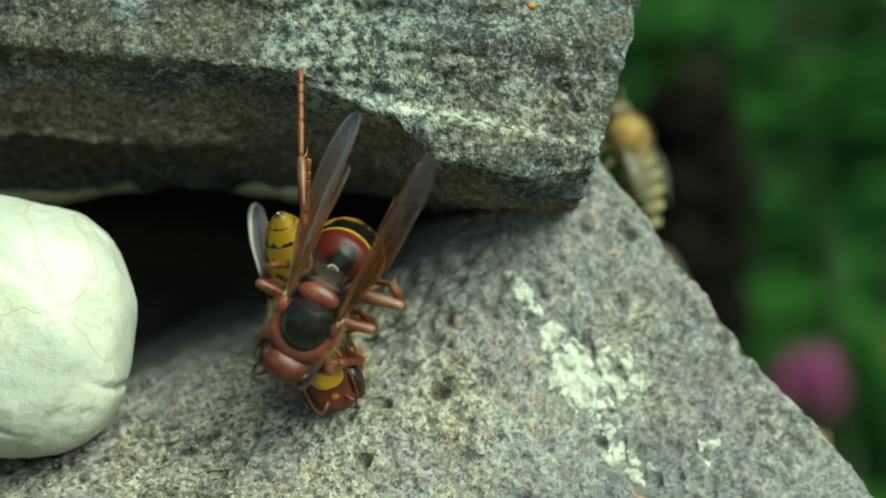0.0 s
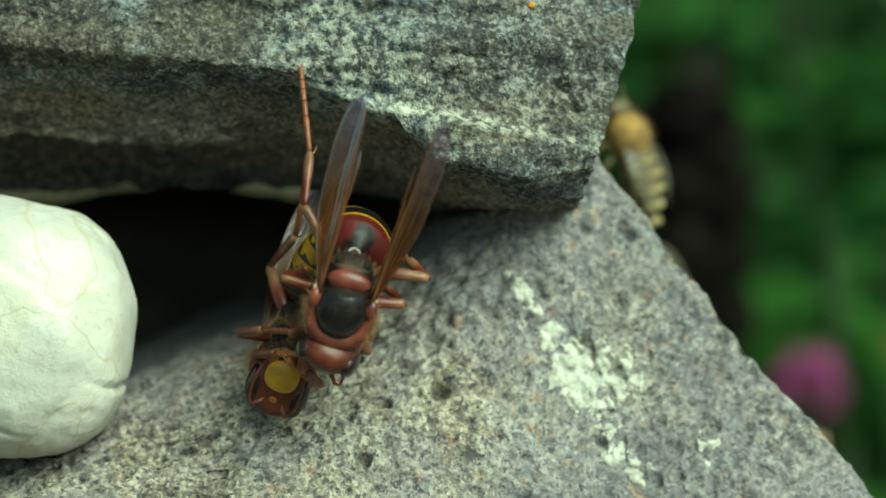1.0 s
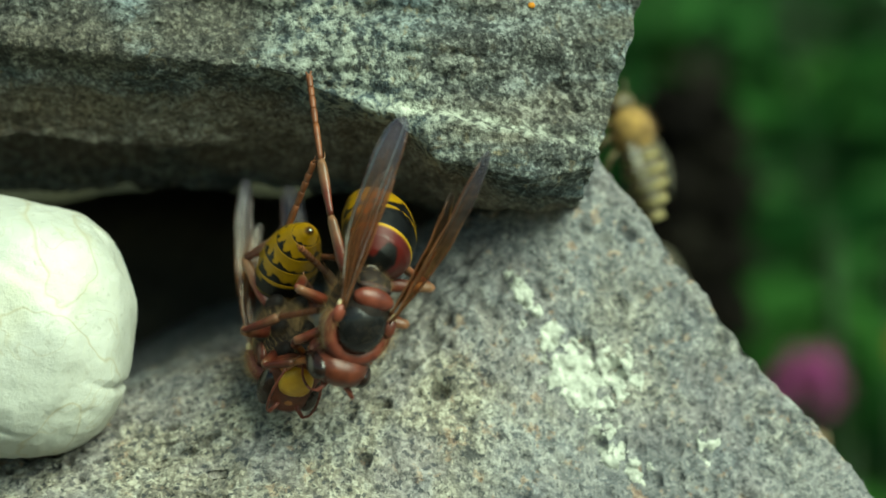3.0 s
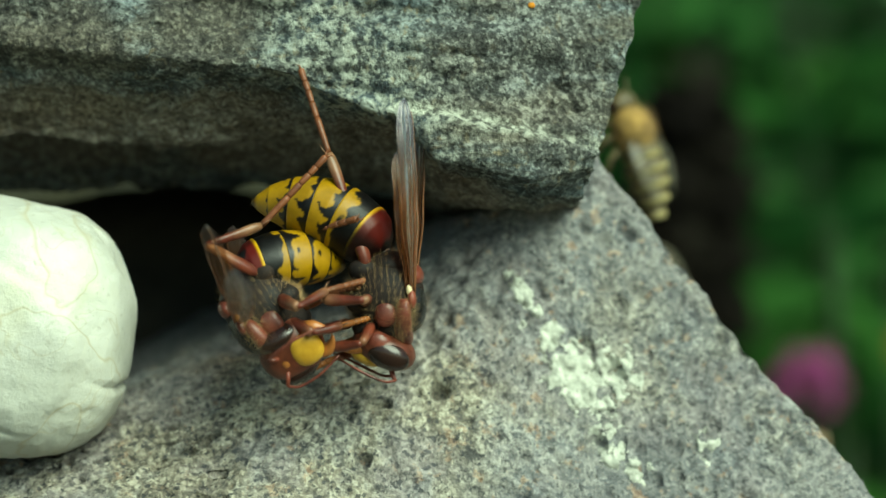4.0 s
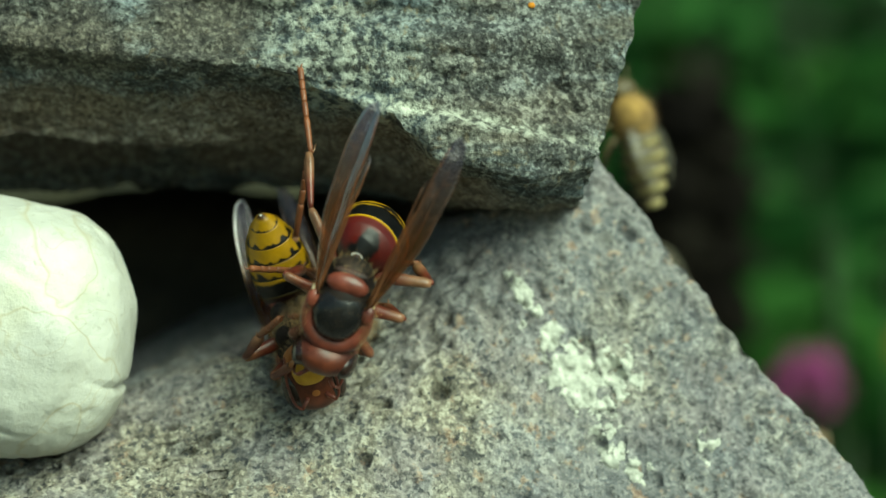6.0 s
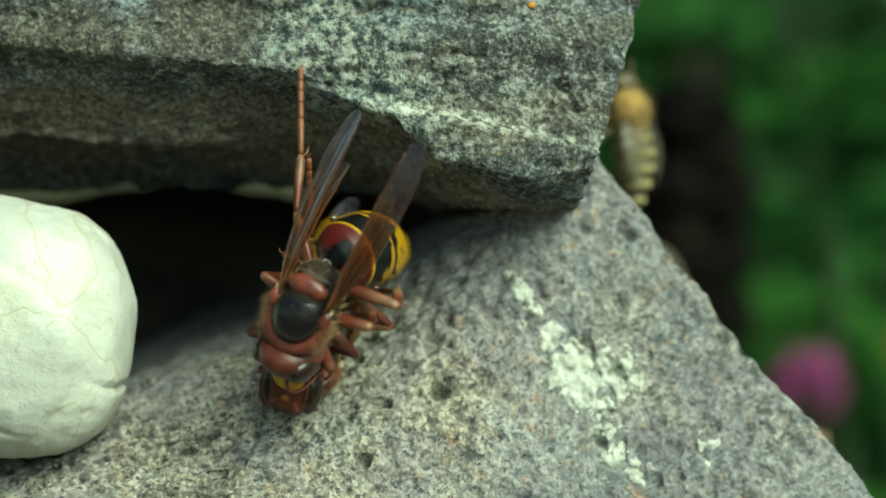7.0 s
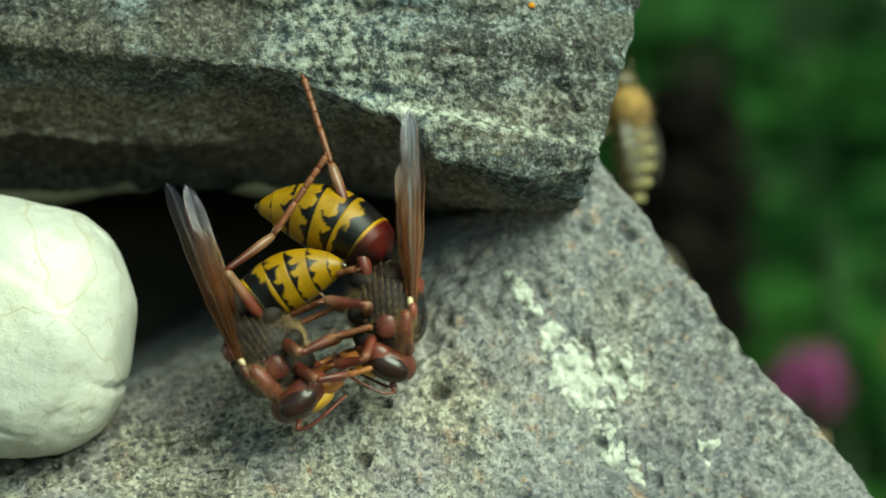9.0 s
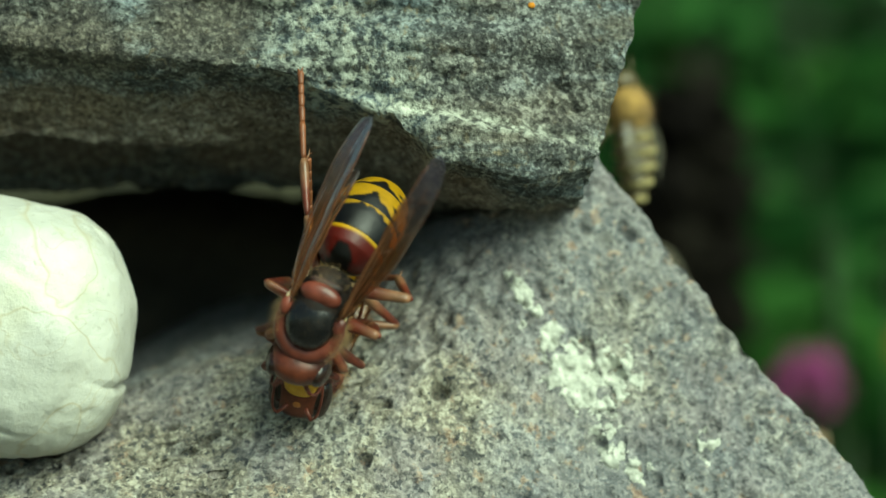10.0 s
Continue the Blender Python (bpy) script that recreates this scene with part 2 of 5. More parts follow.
def wing_film(name, tint=None, alpha=0.0):
    """Smoky amber wing film: thin, clear and glossy, violet-grey towards its tip."""
    m = Nodes(name, 0.2)
    along = m.scaled(m.part_of(1), 0.0, -0.0195)
    n = m.noise(500, 4, 0.6, (1, 0.25, 1))
    m.shader.inputs["Specular IOR Level"].default_value = 0.9
    m.bump((m.noise(240, 3, 0.6, (1, 0.3, 1)), 0.7, 0.0006))
    if tint:
        m.colour(tint)
        m.shader.inputs["Alpha"].default_value = alpha
        return m.mat
    # the violet towards the tip is sheen put into the film colour
    film = m.ramp(along, [(0.0, (0.17, 0.070, 0.025)), (0.42, (0.25, 0.115, 0.045)), (0.62, (0.21, 0.16, 0.15)), (0.85, (0.23, 0.21, 0.30)), (1.0, (0.24, 0.225, 0.34))])
    m.colour(m.mix(m.ramp(n, [(0.35, 0.0), (0.7, 0.5)]), film, (0.07, 0.035, 0.02)))
    tree = m.tree
    clear, sheen = tree.nodes.new("ShaderNodeBsdfTransparent"), tree.nodes.new("ShaderNodeBsdfGlossy")
    m.link(m.ramp(along, [(0.0, (0.62, 0.40, 0.24)), (0.45, (0.84, 0.62, 0.38)), (0.68, (0.80, 0.71, 0.66)), (1.0, (0.80, 0.78, 0.86))]), clear.inputs["Color"])
    sheen.inputs["Roughness"].default_value = 0.30
    m.link(m.shader.inputs["Normal"].links[0].from_socket, sheen.inputs["Normal"])
    body, skin = tree.nodes.new("ShaderNodeMixShader"), tree.nodes.new("ShaderNodeMixShader")
    m.link(m.ramp(n, [(0.3, 0.08), (0.7, 0.19)]), body.inputs[0])
    m.link(clear.outputs[0], body.inputs[1])
    m.link(m.shader.outputs[0], body.inputs[2])
    gloss = tree.nodes.new("ShaderNodeFresnel")
    gloss.inputs["IOR"].default_value = 1.3
    m.link(gloss.outputs[0], skin.inputs[0])
    m.link(body.outputs[0], skin.inputs[1])
    m.link(sheen.outputs[0], skin.inputs[2])
    m.link(skin.outputs[0], tree.nodes["Material Output"].inputs["Surface"])
    return m.mat


SLATE, BASALT, QUARTZ = stone_slate("lichened_slate"), stone_basalt("volcanic_stone"), stone_quartz("white_quartz")
LICHEN = grainy("white_lichen", (0.28, 0.285, 0.245), (0.64, 0.645, 0.57), 900, 0.95, 0.0006)
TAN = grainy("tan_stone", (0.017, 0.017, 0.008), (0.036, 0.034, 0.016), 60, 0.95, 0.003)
BROWN = grainy("ochre_stone", (0.05, 0.045, 0.03), (0.13, 0.11, 0.07), 120, 0.95, 0.002)
# near-black brown: the hollow's deep shade is put into the stone colour
HOLLOW_SHADE = grainy("hollow_shade_stone", (0.02, 0.018, 0.014), (0.06, 0.05, 0.036), 120, 0.95, 0.002)
ORANGE_LICHEN = grainy("orange_lichen", (0.45, 0.16, 0.01), (0.62, 0.26, 0.02), 900, 0.9, 0.0003)
RED, RED_DARK = chitin("red_brown_shell", (0.055, 0.014, 0.010), (0.19, 0.047, 0.028), 0.30, 0.42), chitin("dark_brown_shell", (0.016, 0.009, 0.008), (0.05, 0.019, 0.013), 0.62)
BLACK = chitin("black_shell", (0.004, 0.004, 0.005), (0.014, 0.012, 0.012), 0.22, 0.40)
ORANGE = chitin("orange_brown_shell", (0.22, 0.075, 0.02), (0.40, 0.15, 0.035))
YELLOW = chitin("yellow_shell", (0.46, 0.24, 0.018), (0.66, 0.40, 0.04), 0.36)
LEG = leg_shell("leg_shell")
TARSUS = chitin("tarsus_shell", (0.085, 0.028, 0.012), (0.24, 0.085, 0.034), 0.4, 0.4)
HEAD_SHELL = chitin("head_shell", (0.040, 0.010, 0.006), (0.15, 0.038, 0.018), 0.32, 0.4)
FACE = chitin("face_shell", (0.30, 0.12, 0.018), (0.50, 0.27, 0.035), 0.4, 0.3)
EYE_SHELL = chitin("eye_shell", (0.012, 0.006, 0.005), (0.03, 0.012, 0.008), 0.16)
FLANK = chitin("flank_shell", (0.006, 0.005, 0.005), (0.022, 0.014, 0.011), 0.6, 0.2)
PALE = chitin("pale_hinge", (0.50, 0.40, 0.22), (0.66, 0.55, 0.33))
BANDS = banded_chitin("marked_shell")
WING = wing_film("wing_film")
VEIN = chitin("wing_vein", (0.09, 0.034, 0.014), (0.19, 0.075, 0.03))
HAIR_DARK = grainy("brown_hair", (0.06, 0.036, 0.016), (0.20, 0.13, 0.06), 900, 0.8, 0.00001)
HAIR = grainy("tawny_hair", (0.22, 0.13, 0.05), (0.45, 0.30, 0.14), 900, 0.7, 0.00001)


# ---- mesh helpers ----
def part(name, bm, material, parent=None, label="", smooth=True):
    me = bpy.data.meshes.new(name)
    bm.to_mesh(me)
    bm.free()
    for m in material if isinstance(material, (list, tuple)) else (material,):
        me.materials.append(m)
    if smooth:
        me.polygons.foreach_set("use_smooth", [True] * len(me.polygons))
    ob = new(name, me)
    ob.parent = parent
    return tagged(ob, label)


def grid_mesh(name, points, nu, nv, material, closed_v=False, parent=None, label=""):
    """A sheet of nu x nv points (an array, row by row)."""
    me = bpy.data.meshes.new(name)
    idx = np.arange(nu * nv).reshape(nu, nv)
    nxt = np.roll(idx, -1, axis=1)
    cols = nv if closed_v else nv - 1
    quads = np.stack([idx[:-1, :cols], nxt[:-1, :cols], nxt[1:, :cols], idx[1:, :cols]], axis=-1).reshape(-1, 4)
    faces = quads.tolist()
    if closed_v:
        faces += [idx[0, ::-1].tolist(), idx[-1].tolist()]
    me.from_pydata(points.reshape(-1, 3).tolist(), [], faces)
    me.polygons.foreach_set("use_smooth", [True] * len(me.polygons))
    me.materials.append(material)
    bm = bmesh.new()
    bm.from_mesh(me)
    bmesh.ops.recalc_face_normals(bm, faces=bm.faces)
    bm.to_mesh(me)
    bm.free()
    ob = new(name, me)
    ob.parent = parent
    return tagged(ob, label)


def roughen(me, layers):
    """Push the points of a mesh along their normals. Layers: (cell size mm, height mm, octaves, ridged)."""
    n = len(me.vertices)
    co, no = np.empty(n * 3), np.empty(n * 3)
    me.vertices.foreach_get("co", co)
    me.vertices.foreach_get("normal", no)
    co, no = co.reshape(-1, 3), no.reshape(-1, 3)
    push = np.zeros(n)
    for size, height, octaves, ridged in layers:
        f = 1 / (size * MM)
        for i in range(n):
            v = noise.fractal(Vector(co[i]) * f, 0.9, 2.1, octaves)
            push[i] += height * MM * ((0.5 - abs(v)) if ridged else v)
    me.vertices.foreach_set("co", (co + no * push[:, None]).ravel())
    me.update()


def blob(bm, centre, radii, n=20, m=12, turn=None, power=1.0):
    """A rounded lump in mm, added to bm."""
    rows = []
    turn = turn or Matrix()
    c = Vector(centre)
    for j in range(m + 1):
        a = math.pi * j / m
        row = []
        for i in range(n):
            b = 2 * math.pi * i / n
            v = [math.sin(a) * math.cos(b), math.sin(a) * math.sin(b), math.cos(a)]
            v = Vector([math.copysign(abs(q) ** power, q) * r for q, r in zip(v, radii)])
            row.append(v)
        rows.append(row if 0 < j < m else [row[0]])
    made = [[bm.verts.new((c + turn.to_3x3() @ v) * MM) for v in row] for row in rows]
    for j in range(m):
        for i in range(n):
            k = (i + 1) % n
            if j == 0:
                bm.faces.new((made[0][0], made[1][i], made[1][k]))
            elif j == m - 1:
                bm.faces.new((made[j][i], made[m][0], made[j][k]))
            else:
                bm.faces.new((made[j][i], made[j + 1][i], made[j + 1][k], made[j][k]))
    return bm


def tube(bm, spine, radii, n=8, flat=1.0):
    """A tapered tube along a spine of points in mm; flat squeezes it across."""
    spine = [Vector(p) for p in spine]
    rings = []
    side = None
    for i, p in enumerate(spine):
        t = (spine[min(i + 1, len(spine) - 1)] - spine[max(i - 1, 0)]).normalized()
        if side is None:
            side = t.orthogonal().normalized()
        side = (side - t * side.dot(t)).normalized()
        up = t.cross(side)
        r = radii[i] if isinstance(radii, (list, tuple)) else radii
        rings.append([bm.verts.new((p + (side * math.cos(a) + up * math.sin(a) * flat) * r) * MM) for a in (2 * math.pi * k / n for k in range(n))])
    for a, b in zip(rings, rings[1:]):
        for k in range(n):
            bm.faces.new((a[k], a[(k + 1) % n], b[(k + 1) % n], b[k]))
    bm.faces.new(rings[0][::-1])
    bm.faces.new(rings[-1])
    return bm


def curve_points(points, steps):
    """A smooth line through points, as lists of vectors."""
    pts = [Vector(p) for p in points]
    pts = [2 * pts[0] - pts[1]] + pts + [2 * pts[-1] - pts[-2]]
    out = []
    for a, b, c, d in zip(pts, pts[1:], pts[2:], pts[3:]):
        for k in range(steps):
            t = k / steps
            out.append(0.5 * ((2 * b) + (c - a) * t + (2 * a - 5 * b + 4 * c - d) * t * t + (3 * b - a - 3 * c + d) * t ** 3))
    return out + [pts[-2]]


# ---- the stones ----
def smooth_step(lo, hi, v):
    t = min(1, max(0, (v - lo) / (hi - lo)))
    return t * t * (3 - 2 * t)


def softmin(a, b, k):
    h = np.clip(0.5 + 0.5 * (b - a) / k, 0, 1)
    return b + (a - b) * h - k * h * (1 - h)


def lower_height(x, y):
    """Height of the lower stone's facets, mm."""
    front = -14.5 - 0.433 * (x + 1.9) + 2.5 * (y - 5.0)
    floor = -14.0 + 0.2 * x + (0.85 + 0.06 * np.clip(x + 8, 0, 18)) * (y - 5.0)
    hollow = -5.2 + 0.35 * x + 0.12 * (y - 5.0) + 0.025 * np.clip(x - 2, 0, 22) ** 2
    f = np.clip((x + 13) / 14, 0, 1)
    hollow = hollow + 5.6 * f * f * (3 - 2 * f)
    beyond = 5.9 - 1.22 * (x - 20.2) - 2.6 * ((x - 20.2) * 0.378 + (y - 16.5) * 0.927)
    z = softmin(softmin(softmin(front, floor, 4.0), hollow, 4.0), beyond, 1.4)
    return np.maximum(z, -85 + 0.02 * x)


def lower_stone():
    """The slanting volcanic block: three broad facets that meet in blunt edges."""
    xs, ys = np.concatenate([np.arange(-95, -46, 1.2), np.arange(-46, 40, 0.32), np.arange(40, 72, 1.2)]), np.concatenate([np.arange(-30, -12, 0.9), np.arange(-12, 18, 0.17), np.arange(18, 30, 0.32), np.arange(30, 66.01, 0.9)])
    x, y = np.meshgrid(xs, ys, indexing="ij")
    z = lower_height(x, y)
    rng = random.Random(5)
    sunk = np.zeros_like(z)
    pits = [(-0.1, 5.8, 1.35, 1.3), (2.6, 5.2, 0.8, 1.0), (-3.4, 7.5, 0.9, 0.9)] + [(rng.uniform(-46, 34), rng.uniform(-12, 22), rng.choice((0.35, 0.45, 0.6, 0.6, 0.8, 1.0)), rng.uniform(0.35, 1.1)) for k in range(900)]
    for a, b, r, deep in pits:                  # gas bubbles opened by weathering
        i0, i1 = np.searchsorted(xs, (a - 3 * r, a + 3 * r))
        j0, j1 = np.searchsorted(ys, (b - 3 * r, b + 3 * r))
        d = np.hypot((x[i0:i1, j0:j1] - a) * (0.8 + 0.4 * rng.random()), (y[i0:i1, j0:j1] - b) * (2.3 + 0.8 * rng.random())) / r
        sunk[i0:i1, j0:j1] += deep * r * 1.2 * np.exp(-d ** 4) - 0.2 * deep * r * np.exp(-((d - 1.5) / 0.4) ** 2)
    pts = np.stack([x, y + 0.75 * sunk, z - 0.65 * sunk], axis=-1) * MM
    pts[..., 2] += EYE_Z
    ob = grid_mesh("lower_stone", pts, len(xs), len(ys), BASALT)
    bm = bmesh.new()
    bm.from_mesh(ob.data)
    rim = [e for e in bm.edges if e.is_boundary]
    low = bmesh.ops.extrude_edge_only(bm, edges=rim)["geom"]
    low_verts = [v for v in low if isinstance(v, bmesh.types.BMVert)]
    for v in low_verts:
        v.co.z = EYE_Z - 0.13
    bmesh.ops.contextual_create(bm, geom=[e for e in bm.edges if e.is_boundary])
    bmesh.ops.recalc_face_normals(bm, faces=bm.faces)
    bm.to_mesh(ob.data)
    bm.free()
    roughen(ob.data, [(16, 1.1, 3, False), (4.5, 0.55, 4, True), (1.5, 0.42, 3, False)])
    return tagged(ob, "rough grey porous volcanic stone with tan dust and pits", "stone")


UPPER = (  # station: x, then (depth, height) down the front and under the stone
    (-100, (9, 62), (4, 24), (3, 20.5), (14, 11.6), (16.5, 15.2), (32, 6.9), (100, 14)),
    (-46, (9, 62), (4, 24), (3, 20.5), (14, 11.6), (16.5, 15.2), (32, 7.1), (100, 14)),
    (-30, (9, 62), (3, 23), (2, 19.5), (14, 11.4), (16.5, 14.4), (32, 7.3), (100, 14)),
    (-17, (9, 62), (2, 22), (1, 17.9), (12, 12.8), (20, 9.8), (30, 7.0), (100, 13)),
    (-10, (8, 62), (1, 19.5), (1, 15.2), (9, 12.4), (18, 9.2), (29, 6.7), (100, 12)),
    (-5.2, (8, 62), (1, 17.5), (1, 13.4), (8, 11.2), (15, 7.6), (28, 5.8), (100, 12)),
    (-2.7, (8, 62), (1, 16.5), (0.6, 10.2), (7, 8.6), (13, 6.3), (27, 5.2), (90, 9)),
    (0.3, (8, 62), (1, 16), (0.5, 8.6), (5.5, 6.9), (12, 4.9), (26, 4.0), (80, 7)),
    (5, (8, 62), (1.4, 14.5), (0.6, 7.8), (5, 6.2), (11, 4.4), (25, 4.2), (73, 5)),
    (10, (9, 62), (2, 12), (1, 7.1), (5, 5.3), (11, 3.9), (24, 3.8), (70, 4)),
    (15.2, (10, 62), (3.5, 12), (3.5, 8.2), (7, 5.2), (12, 4.6), (22, 5.2), (70, 4)),
)


def upper_stone():
    """The long overhanging slab, chipped along its front edge."""
    us = np.concatenate([np.linspace(-100, -48, 50), np.linspace(-47.4, 15.2, 210)])
    knots = np.array([s[0] for s in UPPER], float)
    prof = np.array([s[1:] for s in UPPER], float)
    seg = [70, 16, 36, 18, 26, 26]
    ring = []
    for k, n in enumerate(seg):
        for i in range(n):
            ring.append((k, (i / n) ** (0.55 if k == 0 else 1)))
    ring.append((5, 1.0))
    pts = np.zeros((len(us) + 14, len(ring) + 12, 3))
    for j, (k, f) in enumerate(ring):
        a = np.array([np.interp(us, knots, prof[:, k, c]) for c in (0, 1)])
        b = np.array([np.interp(us, knots, prof[:, k + 1, c]) for c in (0, 1)])
        yz = a + (b - a) * f
        end = np.clip((us - 3) / 12.2, 0, 1) ** 1.3
        pts[:len(us), j, 0] = us + end * np.clip(0.28 * (yz[1] - 8), -2.5, 12)
        pts[:len(us), j, 1:] = yz.T
    for q in range(12):
        f = q / 11
        pts[:len(us), len(ring) + q, 0] = us
        pts[:len(us), len(ring) + q, 1] = 110 - 85 * f
        pts[:len(us), len(ring) + q, 2] = 30 + 45 * f - 6 * np.sin(f * 3)
    last = pts[len(us) - 1].copy()
    for q in range(14):
        f = (q + 1) / 14
        nxt = last.copy()
        nxt[:, 1] = last[:, 1] + (100 - last[:, 1]) * f ** 1.5
        nxt[:, 2] = last[:, 2] + (30 - last[:, 2]) * max(0, f - 0.2) * 0.6
        nxt[:, 0] = last[:, 0] + 1.6 * math.sin(min(f * 4, 1.5)) - 10 * f
        pts[len(us) + q] = nxt
    pts *= MM
    pts[..., 2] += EYE_Z
    ob = grid_mesh("upper_stone", pts, pts.shape[0], pts.shape[1], SLATE, closed_v=True)
    for v in ob.data.vertices:                  # the grain of the slab runs along it
        p = v.co / MM
        line = 13.4 - 0.19 * p.x
        lip = min(1, max(0, (line - p.z + EYE_Z / MM) / 0.7)) * min(1, max(0, (p.x + 6) / 5)) if p.y < 14 else 0
        v.co.y -= 1.5 * MM * lip * min(1, max(0, (14 - p.y) / 6))
        v.co.y -= 1.1 * MM * noise.fractal(Vector((p.x * 0.02, 0, (p.z + 0.06 * p.x) * 0.22)), 0.8, 2.2, 3)
    ob.data.update()
    roughen(ob.data, [(22, 1.1, 3, False), (6, 0.7, 4, True), (2.0, 0.45, 4, False)])
    return tagged(ob, "overhanging grey-green schist slab with pale lichen crust", "stone")


def pebble():
    bm = bmesh.new()
    blob(bm, (0, 0, 0), (12.5, 10.0, 12.9), 140, 100, power=0.77)
    for v in bm.verts:
        p = v.co / MM
        p.x += 0.10 * p.z * (1 if p.z < 0 else 0.55) * -0.6
        groove = math.exp(-((p.z + 4.6 + 0.25 * p.x - 3.0) / 0.40) ** 2) * max(0, p.x - 8.5) * 0.16
        p.x -= groove
        if p.y < 0:                             # a raised plate on the front and a crease under it
            d = math.hypot((p.x + 2.0) / 11.0, (p.z + 2.6) / 9.2) + 0.10 * noise.noise(p * 0.35)
            p.y -= 0.42 * (1 - smooth_step(0.90, 1.0, d))
            p.y += 0.45 * math.exp(-((p.z + 9.6 - 0.5 * noise.noise(p * 0.3)) / 0.28) ** 2) * (1 - smooth_step(1.5, 5.5, p.x))
        p += Vector((noise.noise(p * 0.16), noise.noise(p * 0.16 + Vector((9, 0, 0))), noise.noise(p * 0.16 + Vector((0, 9, 0))))) * 0.5
        v.co = p * MM
    ob = part("pebble", bm, QUARTZ)
    roughen(ob.data, [(5, 0.25, 3, True), (2.3, 0.10, 3, True), (1.2, 0.05, 2, False)])
    ob.matrix_basis = Matrix.Translation(mm(-44.2, 5.0, -7.9)) @ pose(0, 0, 0, 0, 6, 0)
    return tagged(ob, "smooth white quartz pebble with tan veins wedged under the slab", "pebble")


def boulder(name, centre, radii, material, label, seed):
    bm = bmesh.new()
    blob(bm, (0, 0, 0), radii, 90, 60, power=0.7)
    off = Vector((seed * 7.1, seed * 3.3, 0))
    for v in bm.verts:
        p = v.co / MM
        p *= 1 + 0.05 * noise.fractal(p * 0.03 + off, 1.0, 2.0, 4)
        v.co = p * MM
    ob = part(name, bm, material)
    roughen(ob.data, [(9, 1.0, 3, True)])
    ob.location = mm(*centre)
    return tagged(ob, label, "stone")


LOWER = lower_stone()
upper_stone()
pebble()
# added stone, darkened in colour to close and blacken the hollow
boulder("back_stone", (-39, 85, -45), (60, 25, 51.7), HOLLOW_SHADE, "stone coloured dark for shade, closing the hollow behind the slab", 1)
boulder("back_stone", (11, 88, -22), (25, 14, 27), BROWN, "brownish grey stone half hidden behind the volcanic block", 2)


def crust(stone, spots, material, label, group, front, patchy=1.9):
    """A lichen crust raised from the face of a stone round the given spots (x, height, radius)."""
    bm = bmesh.new()
    bm.from_mesh(stone.data)
    bm.normal_update()

    def far(f):
        c = f.calc_center_median()
        x, z = c.x / MM, (c.z - EYE_Z) / MM
        return x, z, min(math.hypot(x - a, z - b) - r for a, b, r in spots)

    def near(f):
        c = f.calc_center_median()
        return front[0] * MM < c.y < front[1] * MM and f.normal.y < 0.1 and far(f)[2] < 1.1

    bmesh.ops.delete(bm, geom=[f for f in bm.faces if not near(f)], context="FACES")
    bmesh.ops.subdivide_edges(bm, edges=bm.edges[:], cuts=2, use_grid_fill=True)
    away = []
    for f in bm.faces:
        x, z, d = far(f)
        if d + patchy * noise.fractal(Vector((x, z, 3.0)) * 0.7, 0.75, 2.2, 5) > -0.25:
            away.append(f)
    bmesh.ops.delete(bm, geom=away, context="FACES")
    bm.normal_update()
    for v in bm.verts:
        edge = any(e.is_boundary for e in v.link_edges)
        v.co += v.normal * (0.03 if edge else 0.20 + 0.25 * noise.noise(v.co * 1300)) * MM
    return tagged(part("lichen_crust", bm, material), label, "lichen", group, "stuff")


PATCH = ((7.2, -2.3, 0.7), (8.0, -4.2, 1.2), (8.9, -6.4, 1.0), (11.5, -9.5, 1.7), (13.0, -12.0, 2.5), (14.4, -14.6, 2.4), (17.4, -11.8, 1.9), (18.0, -13.6, 1.8), (16.2, -16.0, 1.8), (16.4, -18.8, 1.5), (17.7, -20.7, 1.7), (19.4, -22.4, 1.4))
crust(LOWER, PATCH, LICHEN, "pale white crust of lichen on the volcanic stone", "lichen crusts", (-2, 60))
crust(LOWER, ((26.9, -18.8, 0.6), (27.9, -20.3, 1.0)), LICHEN, "small pale crust of lichen on the volcanic stone", "lichen crusts", (-2, 60))
rust_spot = blob(bmesh.new(), (0, 0, 0), (0.38, 0.12, 0.30), 12, 8)
rust_spot = part("lichen_spot", rust_spot, ORANGE_LICHEN)
rust_spot.location = mm(8.9, 2.5, 24.5)
tagged(rust_spot, "tiny orange lichen spot on the grey slab", "lichen")
# another darkened stone, added to block the gap under the slab
boulder("back_stone", (-3, 94, -22), (29, 14, 32.2), HOLLOW_SHADE, "brown stone coloured dark for shade, deep in the hollow behind the slab", 3)
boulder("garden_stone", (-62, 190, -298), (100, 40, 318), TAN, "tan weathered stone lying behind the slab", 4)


# ---- the garden behind ----
def leaf_green(name, lo, hi):
    m = Nodes(name, 0.75)
    m.shader.inputs["Specular IOR Level"].default_value = 0.1
    m.shader.inputs["IOR"].default_value = 1.15
    n = m.noise(90, 4, 0.6)
    rnd = m.tree.nodes.new("ShaderNodeNewGeometry").outputs["Random Per Island"]
    tone = m.ramp(rnd, [(0.0, lo), (0.6, tuple((a + b) / 2 for a, b in zip(lo, hi))), (1.0, hi)])
    m.colour(m.mix(1.0, tone, m.ramp(n, [(0.3, 0.6), (0.7, 1.0)]), "MULTIPLY"))
    m.shader.inputs["Transmission Weight"].default_value = 0.0
    m.bump((n, 0.3, 0.001))
    return m.mat


